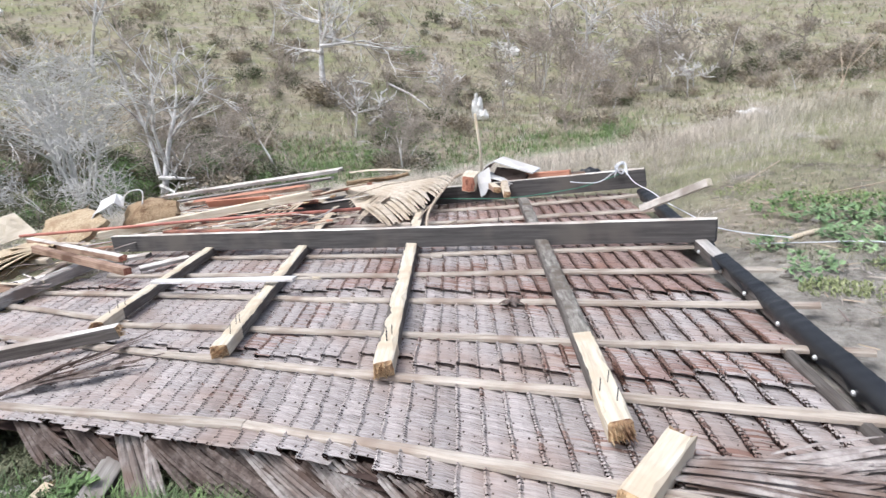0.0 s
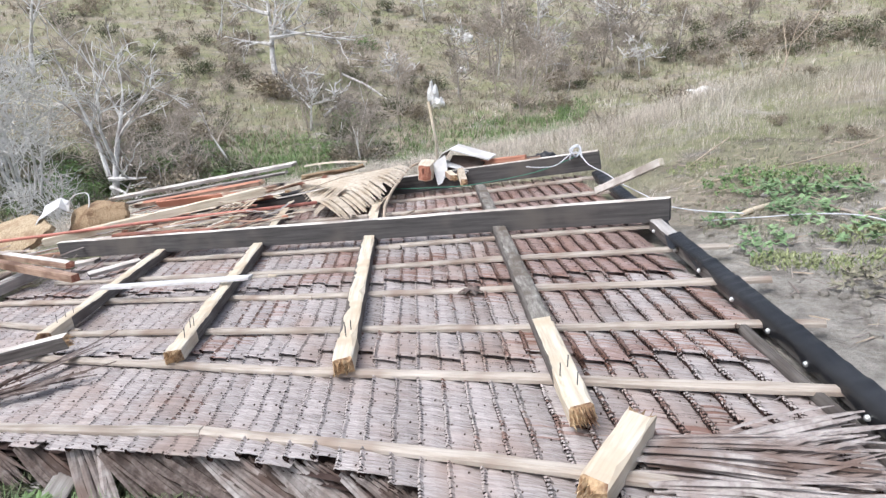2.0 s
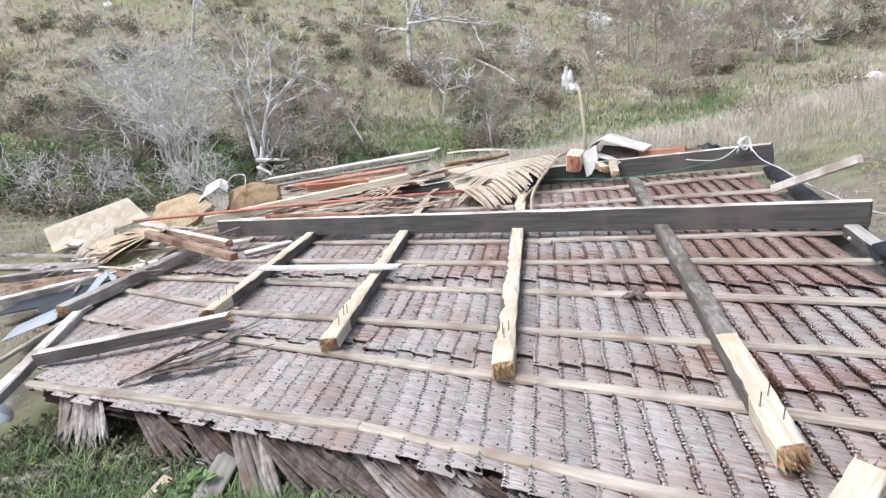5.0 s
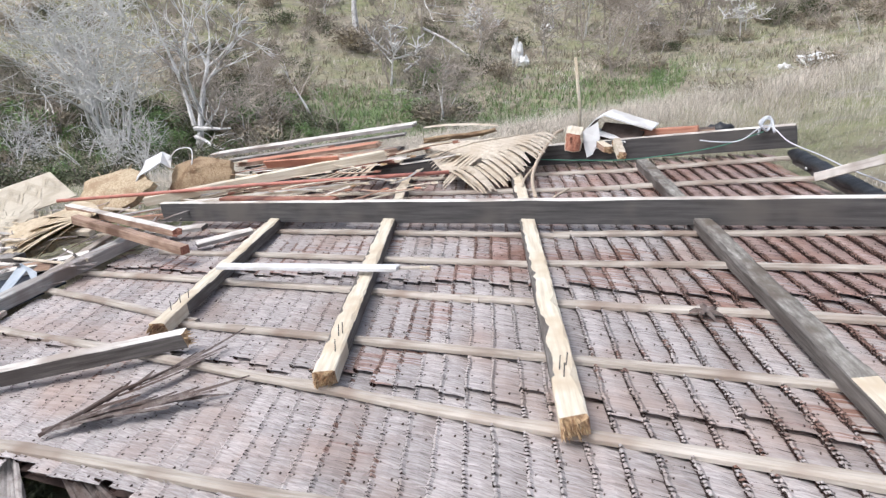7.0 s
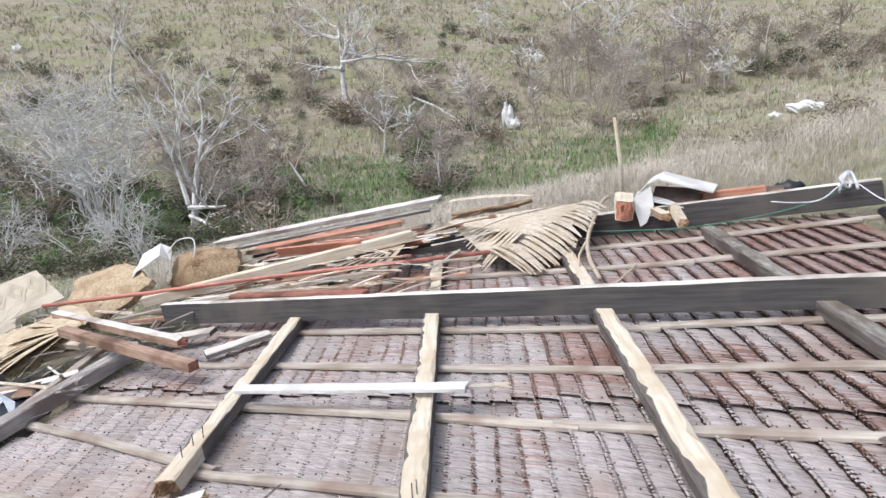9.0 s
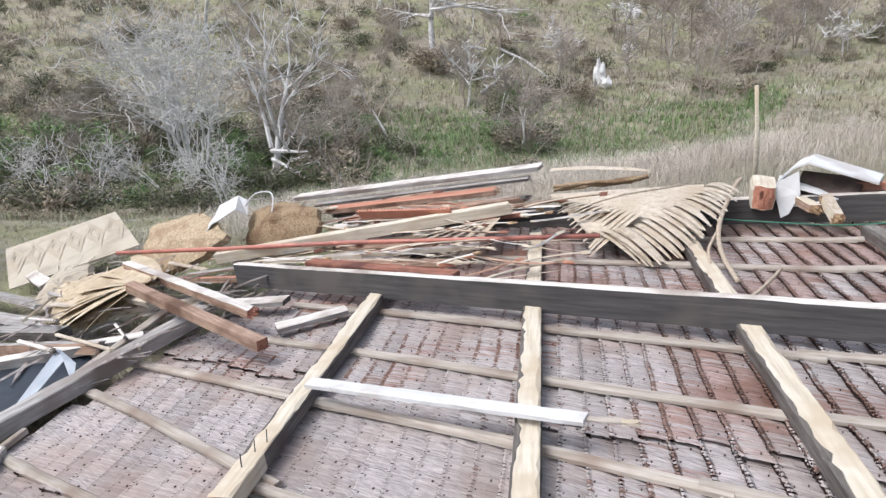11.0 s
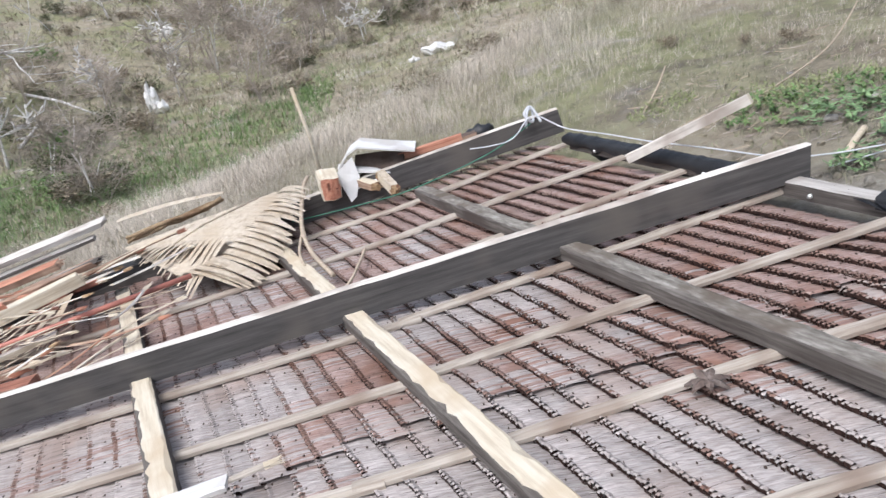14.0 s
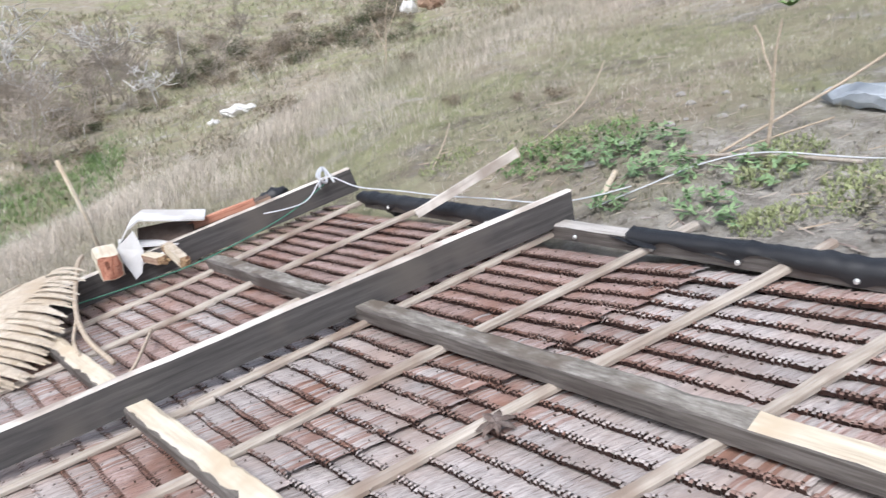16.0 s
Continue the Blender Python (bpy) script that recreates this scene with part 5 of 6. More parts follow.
thing("leaf_scraps", scrap, "torn grey leaf scraps between the boards", "leaf litter", kind="stuff", matrix=ROOF)

# ---- things on the ground ----
def on_ground(x, y, h=0.0):
    return Vector((x, y, ground_z(x, y) + h))


loose("ground_plank", on_ground(-1.7, -2.95, 0.01), on_ground(-0.95, -2.38, 0.01), 0.08, 0.025, ("greyboard", "greyboard", "greyboard"), "grey plank lying on the ground", "plank", 0.004, roofed=False)
loose("support_post", on_ground(-0.10, -2.80, 0.0), on_ground(-0.36, -2.15, 0.10), 0.11, 0.05, ("oldwood", "greyboard", "oldwood"), "dark weathered plank propping the roof edge", "timber", 0.006, roofed=False)
loose("ground_stub", on_ground(-0.42, -2.86, 0.0), on_ground(-0.5, -2.48, 0.03), 0.06, 0.05, ("palm", "sawn", "endgrain"), "short pale timber offcut on the ground", "timber", 0.006, broken=2, roofed=False)
loose("ground_stub", on_ground(-0.85, -2.62, 0.0), on_ground(-0.45, -2.28, 0.03), 0.05, 0.03, ("greyboard", "greyboard", "oldwood"), "short grey timber offcut on the ground", "timber", 0.006, broken=2, roofed=False)
b = Build(MAT["bluetarp"])
c = on_ground(-2.3, -2.35, 0)
b.rings([[c + Vector((r * math.cos(a) * (1 + 0.3 * math.sin(2 * a)), r * 0.7 * math.sin(a), z + 0.02 * math.sin(5 * a))) for a in (6.283 * k / 16 for k in range(16))] for r, z in ((0.2, -0.01), (0.17, 0.05), (0.08, 0.09), (0.02, 0.1))])
thing("plastic_scrap", b, "crumpled blue white plastic on the ground", "plastic sheet", smooth=True)
cord("bamboo_pole", [(2.25, 0.45, 0.68), on_ground(2.45, 0.62, 0.012), on_ground(2.62, 0.76, 0.015)], 0.018, "sawn", "pale bamboo pole lying in the weeds", "pole", 8, False)
cord("bamboo_pole", [on_ground(2.93, 0.62, 0.03), on_ground(3.1, 0.15, 0.03), on_ground(3.24, -0.3, 0.03)], 0.011, "batten", "pale bamboo pole lying beyond the weeds", "pole", 8, False)
cord("ground_rope", [on_ground(2.2, 0.42, 0.05), on_ground(2.5, 0.36, 0.04), on_ground(2.85, 0.30, 0.05), on_ground(3.1, 0.12, 0.05), on_ground(3.3, -0.35, 0.04), on_ground(3.6, -0.9, 0.03)], 0.0045, "rope", "thin white rope lying on the ground", "rope", 6, False)
cord("dry_stalk", [on_ground(3.08, 0.46, 0.0), (3.4, 0.34, 1.0), (3.72, 0.22, 1.14), (4.15, 0.20, 1.28)], 0.009, "vine", "long dry stalk leaning over the slope", "stalk", 6, False)
cord("dry_stalk", [on_ground(3.05, 0.42, 0.0), (3.35, 0.28, 0.93), (3.62, 0.15, 0.99)], 0.006, "vine", "short dry stalk leaning over the slope", "stalk", 6, False)
cord("dry_stalk", [on_ground(2.3, 1.6, 0.02), on_ground(2.9, 1.9, 0.04), on_ground(3.5, 2.3, 0.06), on_ground(4.2, 3.0, 0.14)], 0.006, "vine", "thin dry stalk trailing over the grass", "stalk", 5, False)
cord("dry_stalk", [on_ground(2.1, 2.4, 0.0), on_ground(2.3, 2.6, 0.07), on_ground(2.5, 2.9, 0.13)], 0.007, "vine", "thin dry stalk on the grass", "stalk", 5, False)

WR = random.Random(21)


def weed_patch(cx, cy, rx, ry, count, mat, label, size):
    """Low broad-leaved weeds; leaves too many to count."""
    b = Build(MAT[mat])
    for _ in range(count):
        a, r = WR.uniform(0, 6.283), math.sqrt(WR.random())
        x, y = cx + rx * r * math.cos(a), cy + ry * r * math.sin(a)
        z = ground_z(x, y)
        if in_roof(x, y, 0.02) and y > -2.1:
            continue
        hh = WR.uniform(0.02, 0.13) * (1.2 - 0.6 * r) * min(1, size / 0.03)
        for _ in range(6):
            t = WR.uniform(0, 6.283)
            ln = size * WR.uniform(0.6, 1.3)
            p = Vector((x, y, z + hh))
            b.leaf(p, p + Vector((math.cos(t) * ln, math.sin(t) * ln, WR.uniform(-0.015, 0.03))), size * 0.55, sag=0.008, fold=0.12, segs=2, tip=0.25, base=0.5)
    return thing("weed_patch", b, label, "weeds", kind="stuff")


weed_patch(2.47, -0.08, 0.15, 0.22, 28, "weed", "blue green broad-leaved weeds on bare earth", 0.040)
weed_patch(2.95, 0.05, 0.22, 0.22, 28, "weed", "blue green broad-leaved weeds on bare earth", 0.043)
weed_patch(2.76, 0.50, 0.18, 0.26, 49, "weed", "blue green broad-leaved weeds on bare earth", 0.040)
weed_patch(2.70, 1.02, 0.26, 0.2, 57, "weed", "blue green broad-leaved weeds on bare earth", 0.038)
weed_patch(2.52, 1.42, 0.32, 0.26, 90, "green", "bright green weeds beside the roof", 0.031)
weed_patch(2.95, 1.25, 0.36, 0.26, 66, "green", "bright green weeds beside the roof", 0.031)
weed_patch(3.04, 0.9, 0.2, 0.16, 24, "weed", "blue green broad-leaved weeds on the slope", 0.043)
weed_patch(2.28, -0.35, 0.12, 0.25, 16, "weed", "small weeds against the roof edge", 0.03)
weed_patch(2.31, 0.42, 0.11, 0.11, 28, "weed", "small weeds round the peg", 0.03)
for wx, wy, rx, ry in ((2.55, -0.36, 0.18, 0.12), (2.86, -0.48, 0.22, 0.14), (3.1, -0.42, 0.2, 0.16), (2.98, 0.0, 0.2, 0.14), (3.25, 0.1, 0.18, 0.2), (2.75, 1.75, 0.35, 0.25), (3.0, 1.6, 0.4, 0.3), (2.2, 2.3, 0.25, 0.2)):
    weed_patch(wx, wy, rx, ry, 150, "moss", "low yellow green moss and seedlings on the earth", 0.014)
weed_patch(2.95, -0.75, 0.25, 0.2, 60, "olivegrass", "low olive ground cover on bare earth", 0.03)
# dark weeds; their dense olive colour also stands in for the overhang's shade
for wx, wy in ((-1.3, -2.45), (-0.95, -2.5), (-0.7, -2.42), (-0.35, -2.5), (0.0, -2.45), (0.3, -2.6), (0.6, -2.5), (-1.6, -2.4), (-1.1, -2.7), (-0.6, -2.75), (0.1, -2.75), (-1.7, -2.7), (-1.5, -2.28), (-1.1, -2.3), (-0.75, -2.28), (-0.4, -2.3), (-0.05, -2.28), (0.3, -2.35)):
    weed_patch(wx, wy, 0.27, 0.24, 170, "olive", "dark green weeds, packed densely to add shade under the roof edge", 0.022)
weed_patch(-0.3, -2.5, 0.12, 0.12, 40, "green", "bright green seedlings under the roof edge", 0.04)

STONE = []
for s in range(3):
    bm = bmesh.new()
    bmesh.ops.create_icosphere(bm, subdivisions=2, radius=1)
    for v in bm.verts:
        v.co *= 1 + 0.3 * noise.noise(v.co * 1.3 + Vector((s * 7, 0, 0)))
        v.co.z *= 0.6
    me = bpy.data.meshes.new("stone")
    bm.to_mesh(me)
    bm.free()
    me.materials.append(MAT["stone"])
    STONE.append(me)
for k in range(46):
    x, y = WR.uniform(2.1, 4.2), WR.uniform(-1.6, 2.2)
    if k > 38:
        x, y = WR.uniform(-1.2, 1.2), WR.uniform(-3.0, -2.55)
    if in_roof(x, y, 0.06):
        continue
    r = WR.uniform(0.012, 0.045) if k else 0.06
    thing("stone", STONE[k % 3], "small pale stone on the bare earth", "stone", "stones beside the roof", matrix=Matrix.Translation(on_ground(x, y, r * 0.25)) @ pose(0, 0, 0, 0, 0, WR.uniform(0, 360)) @ Matrix.Diagonal((r, r * WR.uniform(0.7, 1), r, 1)))

litter_sticks = Build(MAT["twig"], MAT["vine"], MAT["deadleaf"])
for k in range(900):
    x, y = 2.0 + abs(WR.gauss(0, 1.0)), WR.uniform(-2.4, 3.0)
    if k > 700:
        x, y = WR.uniform(-2.0, 1.8), WR.uniform(-3.4, -2.2)
    if in_roof(x, y, 0.02):
        continue
    a, ln = WR.uniform(0, 6.283), WR.uniform(0.02, 0.14)
    z = 0.006
    litter_sticks.leaf(on_ground(x, y, z), on_ground(x + ln * math.cos(a), y + ln * math.sin(a), z + WR.uniform(0, 0.02)), WR.uniform(0.004, 0.016), fold=0.4, segs=1, mat=k % 3)
thing("twig_litter", litter_sticks, "dry twigs and leaf scraps scattered on the earth", "litter", kind="stuff")
clods = Build(MAT["ground"])
for k in range(420):
    x, y = 2.05 + abs(WR.gauss(0, 0.9)), WR.uniform(-2.2, 1.6)
    if in_roof(x, y, 0.03):
        continue
    r = WR.uniform(0.008, 0.03)
    c = on_ground(x, y, r * 0.2)
    clods.rings([[c + Vector((q * r * math.cos(t) * WR.uniform(0.7, 1.2), q * r * math.sin(t) * WR.uniform(0.7, 1.2), zz * r)) for t in (6.283 * i / 6 for i in range(6))] for q, zz in ((1, -0.3), (0.9, 0.35), (0.4, 0.7))])
thing("earth_clods", clods, "small clods of brown earth beside the roof", "earth", kind="stuff")

# ---- trees and shrubs ----
def grow(b_list, pos, d, length, radius, depth, rng, spread=0.6, droop=0.0, kids=(2, 4), levels=3, thin=0.006):
    """One limb, bent, with smaller limbs off it; level by level into b_list."""
    segs = 5 if depth == 0 else 4
    pts, radii = [pos], [radius]
    cur, dd = pos.copy(), d.normalized()
    for i in range(segs):
        dd = (dd + Vector((rng.uniform(-1, 1), rng.uniform(-1, 1), rng.uniform(-0.6, 0.6) - droop)) * (0.17 + 0.08 * depth)).normalized()
        cur = cur + dd * (length / segs)
        pts.append(cur.copy())
        radii.append(max(radius * (1 - 0.7 * (i + 1) / segs), thin))
    b_list[min(depth, len(b_list) - 1)].tube(pts, radii, (7, 5, 4, 3, 3)[min(depth, 4)], caps=depth < 2)
    if depth >= levels:
        return
    for _ in range(rng.randint(*kids)):
        k = rng.randint(2 if depth == 0 else 1, segs)
        side = Vector((rng.uniform(-1, 1), rng.uniform(-1, 1), rng.uniform(-0.3, 0.8)))
        nd = (dd * (1 - spread) + side.normalized() * spread)
        grow(b_list, pts[k], nd, length * rng.uniform(0.45, 0.75), radii[k] * 0.75, depth + 1, rng, spread, droop, kids, levels, thin)


def bare_tree(name, at, height, seed, mats, label, lean=(0, 0), spread=0.6, kids=(3, 5), levels=3, radius=0.03, trunk=0.55, stems=1, limbs=(), thin=0.012):
    rng = random.Random(seed)
    th = thing(name, None, label, "tree", matrix=Matrix.Translation(at))
    bs = [Build(MAT[mats[0]]), Build(MAT[mats[1]])]
    for s in range(stems):
        off = Vector((rng.uniform(-0.3, 0.3), rng.uniform(-0.3, 0.3), 0)) * (s > 0) * height * 0.2
        grow(bs, Vector((0, 0, -0.15)) + off, Vector((lean[0] + rng.uniform(-0.3, 0.3) * (s > 0), lean[1], 1)), height * trunk, height * radius, 0, rng, spread, 0, kids, levels, thin)
    for p, d, ln in limbs:
        grow(bs, Vector(p), Vector(d), ln, height * radius * 0.6, 1, rng, 0.5, 0.1, (3, 5), levels, thin)
    part("trunk", bs[0], th, smooth=True)
    tagged(part("crown", bs[1], th, "bare tangled branches"), kind="stuff")
    return th


def at_ground(x, y):
    return Vector((x, y, ground_z(x, y)))


bare_tree("bare_tree", at_ground(-16.6, 14.1), 5.6, 3, ("bark", "bark"), "bleached bare forked tree in the gully", (0.12, 0.05), 0.5, (4, 5), 3, 0.026, 0.72, 1, (((0, 0, 1.0), (-0.5, 0, 0.8), 3.6), ((0, 0, 0.9), (0.9, 0, 0.1), 2.2), ((0, 0, 0.6), (0.8, -0.2, -0.1), 1.8)), 0.016)
for k, (x, y, h, sd) in enumerate(((-21.0, 14.2, 6.4, 8), (-22.8, 14.8, 6.2, 9), (-19.4, 13.6, 5.0, 10), (-24.4, 16.0, 6.4, 11))):
    bare_tree("bare_tree", at_ground(x, y), h, sd, ("silver", "silver"), "silver grey bare bushy tree in the gully", (0.1 * k - 0.1, 0), 0.7, (4, 5), 3, 0.012, 0.6, 3, (), 0.011)
bare_tree("bare_tree", at_ground(-24.7, 38.0), 8.0, 5, ("bark", "bark"), "large bleached dead tree with broken side limbs", (-0.12, 0), 0.5, (4, 5), 3, 0.032, 0.75, 1,
          (((0, 0, 4.2), (1, 0.1, -0.25), 6.0), ((0, 0, 0.9), (0.8, -0.3, -0.3), 4.5), ((0, 0, 3.0), (-0.8, 0, 0.1), 2.5), ((0, 0, 5.0), (-0.7, 0, 0.3), 2.5), ((0, 0, 3.4), (0.9, 0.2, 0.15), 3.5)), 0.024)
for x, y, h, sd, ln in ((-16.14, 40.0, 3.6, 21, 0.1), (-16.65, 28.5, 3.8, 22, -0.05), (-13.8, 49.6, 4.4, 23, 0.05), (-7.0, 47.0, 4.4, 24, -0.08), (-3.2, 57.8, 6.2, 25, 0.08), (-14.6, 65.0, 9.5, 26, -0.1), (-10.4, 62.0, 8.0, 28, 0.1), (-0.2, 45.5, 3.4, 29, 0.02), (-22.9, 64.7, 5.5, 30, -0.2)):
    bare_tree("bare_tree", at_ground(x, y), h, sd, ("bark", "bark"), "bleached bare tree on the brushy hillside", (ln, 0), 0.75, (3, 4), 3, 0.02, 0.6, 1, (((0, 0, 0.35 * h), (0.9, 0.1, 0.5), 0.4 * h), ((0, 0, 0.45 * h), (-0.9, 0.1, 0.6), 0.35 * h)), 0.035)
for k, line in enumerate((((-21.0, 41.0, 0.5), (-18.0, 38.6, 1.0), (-15.1, 36.4, 0.3)), ((-17.8, 32.2, 0.1), (-17.1, 33.4, 0.9), (-16.5, 35.2, 0.3)), ((-18.5, 33.6, 0.2), (-16.4, 33.9, 0.3)))):
    b = Build(MAT["bark"])
    b.tube([at_ground(x, y) + Vector((0, 0, z)) for x, y, z in line], [0.10, 0.08, 0.04][:len(line)] if len(line) == 3 else [0.08, 0.04], 6)
    thing("fallen_branch", b, "bleached fallen branch lying in the brush", "branch", smooth=True)
bare_tree("bare_tree", at_ground(-14.0, 18.0), 2.6, 12, ("bark", "twig"), "broken bare trunk in the gully", (-0.35, 0), 0.4, (1, 2), 2, 0.03, 0.8)
bare_tree("bare_tree", at_ground(-13.0, 17.6), 2.2, 13, ("twig", "twig"), "thin bare sapling in the gully", (0.1, 0), 0.5, (2, 4), 3, 0.014, 0.7)
bare_tree("bare_tree", at_ground(-42.4, 34.0), 9.0, 15, ("bark", "silver"), "tall bleached bare tree on the hillside", (-0.05, 0), 0.45, (3, 4), 3, 0.02, 0.7, 1, (), 0.02)
bare_tree("sapling", on_ground(3.28, 0.27), 1.1, 17, ("vine", "vine"), "thin pale sapling beside the bamboo pole", (0.12, 0), 0.5, (1, 1), 1, 0.012, 0.75, 1, (), 0.006)
bare_tree("sapling", at_ground(3.44, 7.6), 1.6, 18, ("vine", "vine"), "thin pale bent sapling on the slope", (0.35, 0), 0.5, (1, 2), 2, 0.008, 0.8, 1, (), 0.006)
b = Build(MAT["green"])
for k in range(9):
    a = k * 0.75
    p = on_ground(3.34, 0.2, 0.72)
    b.leaf(p, p + Vector((0.06 * math.cos(a), 0.06 * math.sin(a), 0.03)), 0.03, fold=0.2)
thing("sapling_leaves", b, "few bright leaves on a bare sapling", "leaves", kind="stuff")

VR = random.Random(33)


def before_tree(x, y):
    """Whether a place stands close in front of one of the named bare trees."""
    for tx, ty, w in ((-16.6, 14.1, 1.6), (-21.0, 14.2, 2.6), (-24.7, 38.0, 2.6), (-14.0, 18.0, 1.2), (-11.8, 35.2, 1.5), (-42.4, 34, 1.5), (-16.14, 40.0, 0.9), (-16.65, 28.5, 0.8), (-13.8, 49.6, 0.9), (-7.0, 47.0, 0.9), (-3.2, 57.8, 1.2), (-14.6, 65.0, 1.2)):
        dx, dy = tx - 0.7, ty + 2.6
        d = math.hypot(dx, dy)
        s = ((x - 0.7) * dx + (y + 2.6) * dy) / d
        if s < d + 1 and abs((x - 0.7) * dy - (y + 2.6) * dx) / d < w:
            return True
    return False


proto = []
for k in range(5):
    proto.append(bare_tree("bare_sapling", at_ground(-6 + 2 * k, 46 + k), 3.6, 40 + k, ("silver" if k % 2 else "twig", "twig"), "bare grey sapling on the hillside", (VR.uniform(-0.2, 0.2), 0), 0.6, (4, 5), 3, 0.012, 0.6, 1 + k % 3, (), 0.011))
for x, y, h in ((-16.7, 28.8, 4), (-14.7, 37, 4.2), (-12.6, 46.3, 5), (-9.9, 45.1, 6), (-8.6, 46.5, 6.5), (-11.0, 47.5, 6), (-6.2, 41.1, 4.5), (-2.7, 50, 5.5), (-19, 31, 4), (-4.6, 47, 5), (-7.5, 43, 4), (-33, 29, 5), (-15.5, 33, 4), (-1.2, 55, 5), (2.5, 58, 5), (8, 62, 6), (-10, 36, 3.5), (-12.6, 30, 3.5), (-30, 41, 5), (-37, 50, 6), (-6, 36, 3.2), (-21, 41, 4), (-16.5, 53, 6), (-13, 56, 6), (-4, 61, 6), (-50, 44, 6), (-27, 52, 6), (-11.5, 40, 5), (-9.0, 39, 4)):
    src = VR.choice(proto)
    s = h / 3.6 * VR.uniform(0.85, 1.1)
    ob = copy_thing(src, Matrix.Translation(at_ground(x + VR.uniform(-0.6, 0.6), y + VR.uniform(-0.6, 0.6))) @ pose(0, 0, 0, VR.uniform(-8, 8), VR.uniform(-8, 8), VR.uniform(0, 360)))
    ob.scale = (s, s, s)

tangle = bare_tree("bare_sapling", at_ground(-17.5, 11.5), 3.6, 46, ("silver", "silver"), "silver bare fallen branches in the gully", (0.1, 0), 0.6, (3, 4), 3, 0.012, 0.6, 2, (), 0.010)
for k in range(18):
    x, y = VR.uniform(-23, -12), VR.uniform(8.0, 13.0)
    if -0.55 * x + 0.83 * y < 13:
        continue
    s = VR.uniform(0.35, 0.8)
    ob = copy_thing(tangle, Matrix.Translation(at_ground(x, y)) @ pose(0, 0, 0, VR.uniform(-75, 75), VR.uniform(-75, 75), VR.uniform(0, 360)))
    ob.scale = (s, s, s)
made = 0
while made < 70:
    a = radians(VR.uniform(-62, 12))
    r = 19 * (62 / 19) ** VR.random()
    x, y = 0.7 + r * math.sin(a), -2.6 + r * math.cos(a)
    p = -0.55 * x + 0.83 * y
    if p < 16 or p > 58 or VR.random() > 0.25 + gully(x, y) + 0.6 * (abs(x + 9) < 6 and y > 30) or (x > -4 and r < 44) or before_tree(x, y):
        continue
    made += 1
    s = VR.uniform(0.35, 0.95)
    ob = copy_thing(VR.choice(proto), Matrix.Translation(at_ground(x, y)) @ pose(0, 0, 0, VR.uniform(-25, 25), VR.uniform(-25, 25), VR.uniform(0, 360)))
    ob.scale = (s * 1.2, s * 1.2, s)


def shrub_proto(seed, mat, leaves, radius, label, twigs=True):
    rng = random.Random(seed)
    th = thing("shrub", None, label, "shrub", "shrubs on the hillside", matrix=Matrix.Translation(at_ground(-10 - seed % 7, 30 + seed % 5)))
    b = Build(MAT[mat])
    lumps = [(Vector((rng.uniform(-0.6, 0.6), rng.uniform(-0.6, 0.6), rng.uniform(0.2, 0.75))) * radius, rng.uniform(0.3, 0.55) * radius) for _ in range(7)]
    for _ in range(leaves):
        c, r = rng.choice(lumps)
        d = Vector((rng.gauss(0, 1), rng.gauss(0, 1), rng.gauss(0, 1))).normalized()
        p = c + d * r * rng.uniform(0.55, 1.05)
        if p.z < 0:
            continue
        q = p + Vector((rng.uniform(-1, 1), rng.uniform(-1, 1), rng.uniform(-0.5, 0.9))).normalized() * radius * rng.uniform(0.1, 0.24)
        s = (q - p).cross(d)
        s = s.normalized() * radius * 0.026 if s.length > 1e-6 else Vector((0.03, 0, 0))
        m = p.lerp(q, 0.5)
        b.add([p, m + s, q, m - s], [(0, 1, 2, 3)])
    tagged(part("foliage", b, th), kind="stuff")
    t = Build(MAT["twig"])
    for _ in range(16 if twigs else 5):
        a = rng.uniform(0, 6.28)
        t.tube([(0, 0, -0.1), Vector((math.cos(a) * 0.3, math.sin(a) * 0.3, 0.5)) * radius, Vector((math.cos(a) * rng.uniform(0.4, 1.0), math.sin(a) * rng.uniform(0.4, 1.0), rng.uniform(0.7, 1.35))) * radius], [0.02 * radius, 0.014 * radius, 0.006 * radius], 4, caps=False)
    tagged(part("stem_tangle", t, th, "bare grey stems"), kind="stuff")
    return th


kinds = [shrub_proto(1, "brush", 700, 1.0, "brown half bare shrub on the hillside"), shrub_proto(2, "brush", 420, 1.0, "brown half bare shrub on the hillside"),
         shrub_proto(3, "olive", 700, 1.0, "olive green shrub on the hillside"), shrub_proto(4, "olive", 420, 1.0, "olive green shrub on the hillside"),
         shrub_proto(5, "green", 600, 1.0, "fresh green shrub in the gully", False)]


def put_shrub(kind, x, y, s, joined=None):
    if joined is not None:
        turn = Matrix.Translation(at_ground(x, y)) @ pose(0, 0, 0, 0, 0, VR.uniform(0, 360)) @ Matrix.Diagonal((s, s, s * VR.uniform(0.6, 1.0), 1))
        for ob, slot in zip(kinds[kind].children, ((0, 0, 1, 1, 2)[kind], 3)):
            at = len(joined.v)
            joined.v += [turn @ q.co for q in ob.data.vertices]
            joined.f += [tuple(at + i for i in f.vertices) for f in ob.data.polygons]
            joined.m += [slot] * len(ob.data.polygons)
        return
    ob = copy_thing(kinds[kind], Matrix.Translation(at_ground(x, y)) @ pose(0, 0, 0, 0, 0, VR.uniform(0, 360)))
    ob.scale = (s, s * VR.uniform(0.8, 1.2), s * VR.uniform(0.6, 1.0))


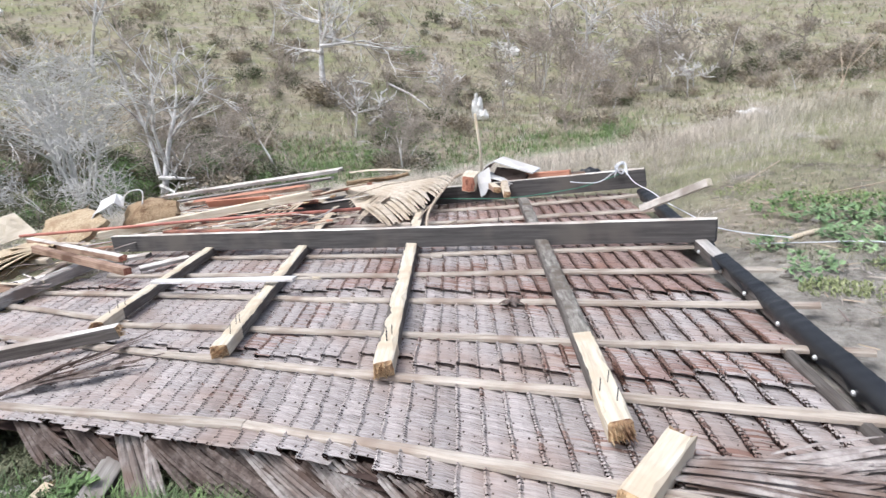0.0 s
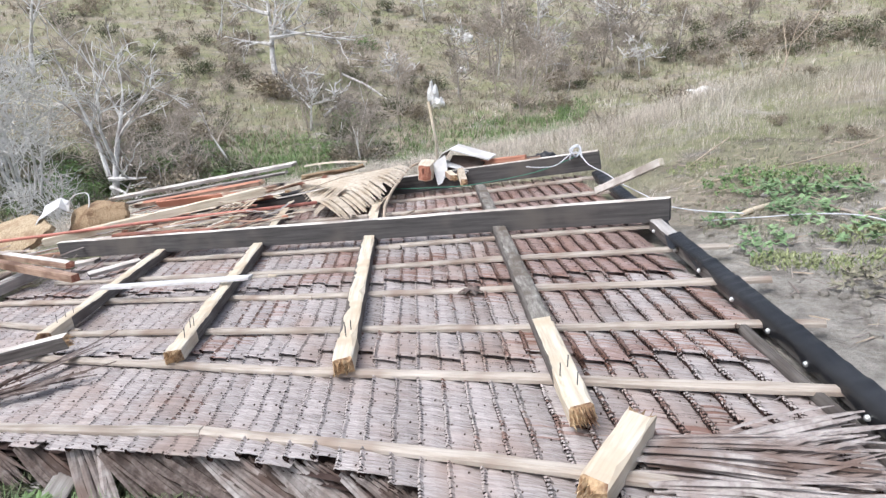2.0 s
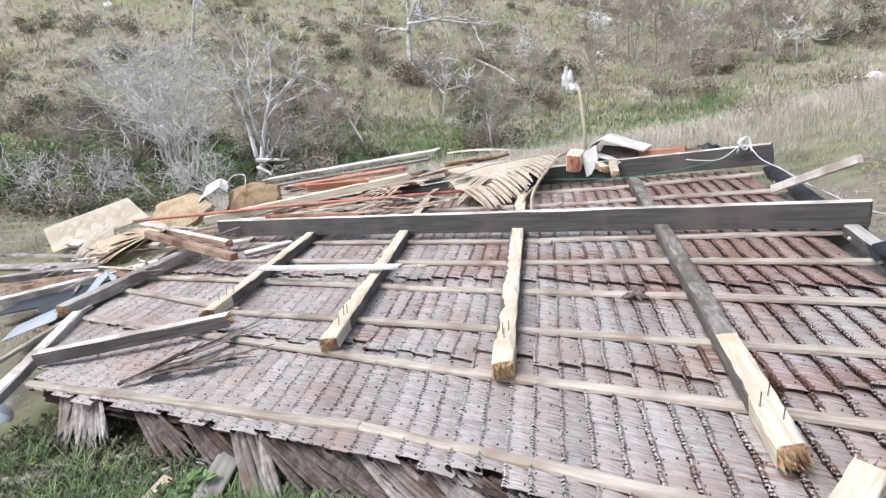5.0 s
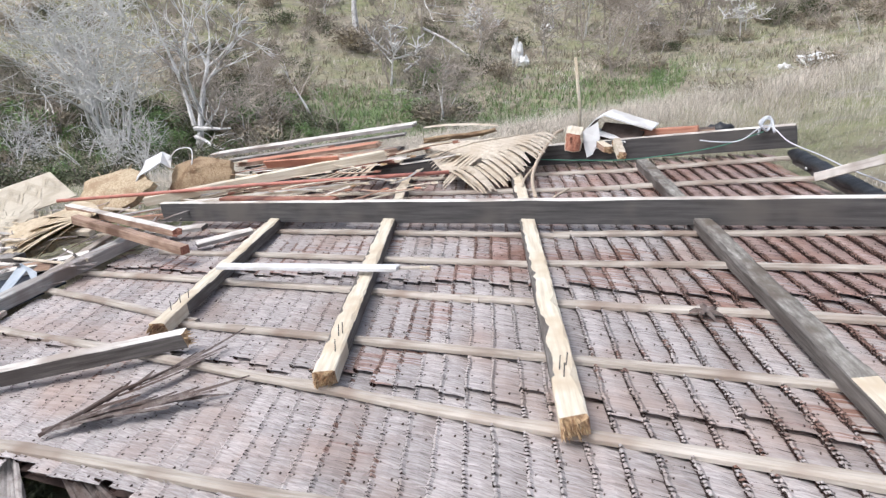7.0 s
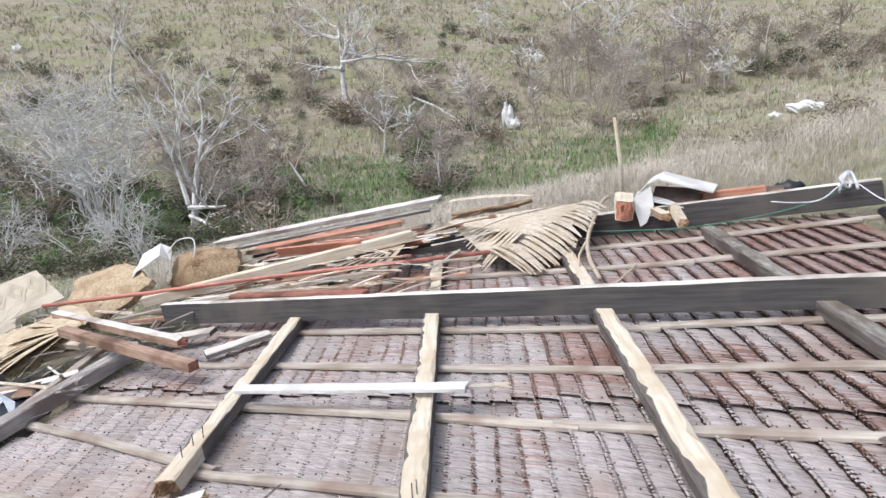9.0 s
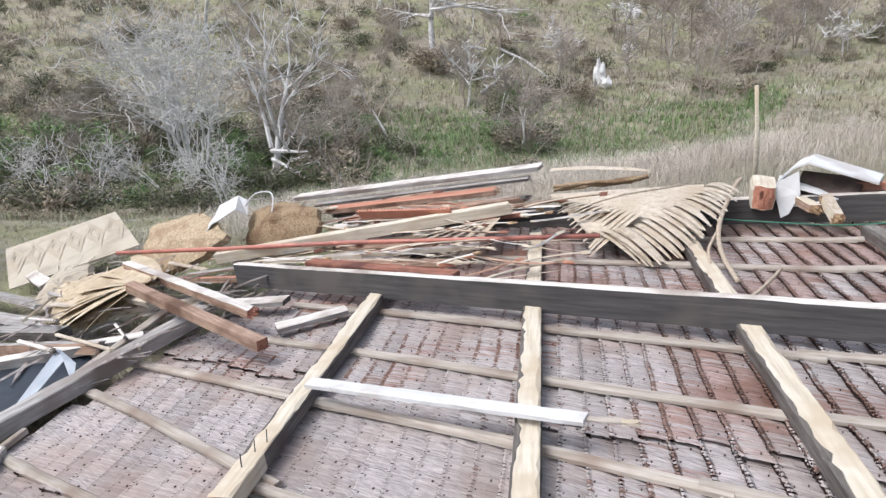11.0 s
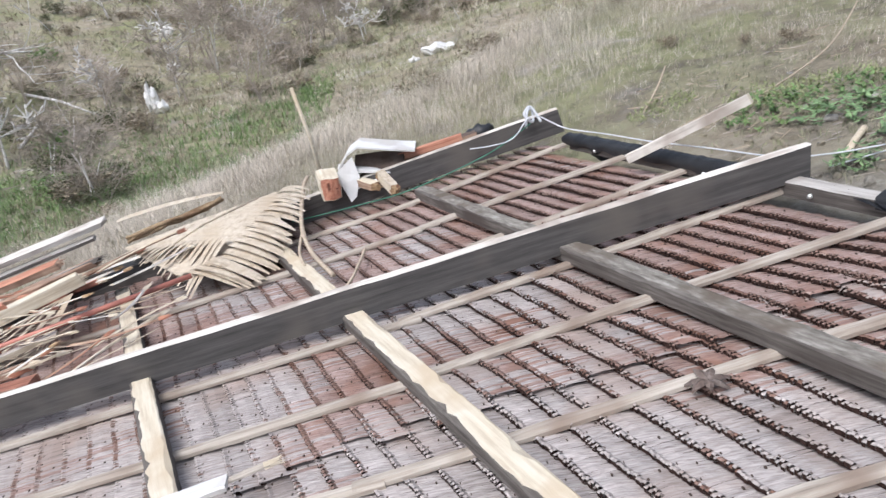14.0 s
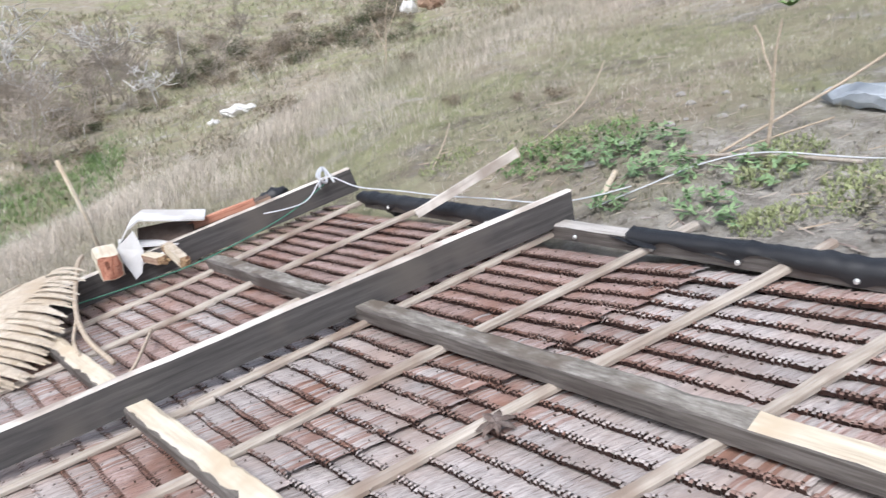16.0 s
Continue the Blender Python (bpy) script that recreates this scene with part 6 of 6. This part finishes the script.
for x, y, s, kind in ((-23.5, 51, 1.3, 4), (-32.7, 46, 2.2, 0), (-40.7, 46.5, 1.0, 3), (4.0, 8.0, 0.22, 0), (3.1, 4.1, 0.16, 0), (0.9, 7.6, 0.4, 1), (3.57, 2.84, 0.14, 0), (3.4, 3.3, 0.1, 1), (1.9, 8.6, 0.45, 0), (-20.5, 15.5, 1.6, 4), (-17.8, 14.5, 1.0, 4), (-22.5, 36, 2.4, 0), (-24, 37, 2.0, 0)):
    put_shrub(kind, x, y, s)
for k in range(60):
    x, y = VR.uniform(-17.5, -8.5), VR.uniform(16.0, 33.0)
    if not before_tree(x, y):
        put_shrub(VR.choice((4, 4, 4, 2, 3)), x, y, VR.uniform(0.3, 0.75))
for k in range(130):
    x, y = VR.uniform(-30, -11.5), VR.uniform(6.0, 19.0)
    if -0.55 * x + 0.83 * y < 13.5:
        continue
    put_shrub(VR.choice((2, 2, 3, 4)), x, y, VR.uniform(0.35, 0.9))
made = 0
brushwood = Build(MAT["brush"], MAT["olive"], MAT["green"], MAT["twig"])
while made < 430:
    a = radians(VR.uniform(-66, 20))
    r = 18 * (80 / 18) ** VR.random()
    x, y = 0.7 + r * math.sin(a), -2.6 + r * math.cos(a)
    p = -0.55 * x + 0.83 * y
    if p < 15 or (x > 0 and r < 48) or (x > -3 and r < 38) or before_tree(x, y) or (p > 44 and VR.random() < 0.55):
        continue
    made += 1
    g = gully(x, y)
    put_shrub(4 if VR.random() < 0.30 * g else VR.choice((0, 0, 1, 1, 1, 2, 3, 3)), x, y, VR.uniform(0.4, 1.3) * (0.8 + r * 0.006), None if made <= 220 else brushwood)
tagged(thing("hillside_brush", brushwood, "tangled olive and brown brush covering the hillside", "brush"), kind="stuff")


# ---- litter on the hillside ----
def litter(name, x, y, size, mat, label, category, seed):
    rng = random.Random(seed)
    b = Build(MAT[mat])
    c = at_ground(x, y) + Vector((0, 0, size[2] * 0.5))
    n = 14
    rings = []
    for i in range(8):
        s = i / 7
        r = math.sin(math.pi * (0.06 + 0.88 * s)) ** 0.6
        rings.append([c + Vector(((s - 0.5) * size[0], r * size[1] * 0.5 * math.cos(a) * (1 + 0.25 * rng.uniform(-1, 1)), r * size[2] * 0.5 * math.sin(a) * (1 + 0.35 * rng.uniform(-1, 1)) + 0.12 * size[2] * math.sin(i * 2 + seed))) for a in (6.283 * k / n for k in range(n))])
    b.rings(rings)
    return thing(name, b, label, category)


litter("white_tarpaulin", 3.6, 33.3, (1.8, 0.7, 0.55), "white", "crumpled white tarpaulin on the grass slope", "tarpaulin", 1)
litter("white_scrap", 2.25, 32.7, (0.6, 0.3, 0.3), "white", "small white scrap on the grass slope", "litter", 2)
litter("white_cloth", -11.85, 35.2, (0.7, 0.5, 1.5), "white", "white cloth caught in the gully brush", "cloth", 3)
litter("white_cloth", -11.45, 35.0, (0.8, 0.4, 0.6), "white", "white cloth caught in the gully brush", "cloth", 4)
litter("white_scrap", -13.8, 47.7, (0.9, 0.4, 0.6), "white", "small white scrap in the brush", "litter", 5)
litter("white_scrap", -16.3, 57.9, (1.0, 0.4, 0.8), "white", "small white scrap in the brush", "litter", 6)
litter("pale_scrap", -6.6, 50, (1.1, 0.5, 0.8), "matstraw", "pale yellowish scrap in the brush", "litter", 7)
litter("white_scrap", -14.6, 14.6, (0.5, 0.3, 0.25), "white", "small white scrap in the gully", "litter", 8)
litter("grey_blue_sheet", 4.0, 0.22, (0.16, 0.6, 0.14), "bluetarp", "pale blue grey sheet on the slope", "plastic sheet", 9)
litter("white_scrap", 22, 56, (1.6, 0.6, 1.2), "white", "white and brown scrap far up the slope", "litter", 10)
litter("brown_scrap", 24, 55.4, (2.6, 0.8, 1.4), "brownwood", "brown wooden scrap far up the slope", "litter", 11)
litter("white_scrap", -66, 44, (1.4, 0.6, 0.8), "white", "small white scrap far up the hillside", "litter", 12)
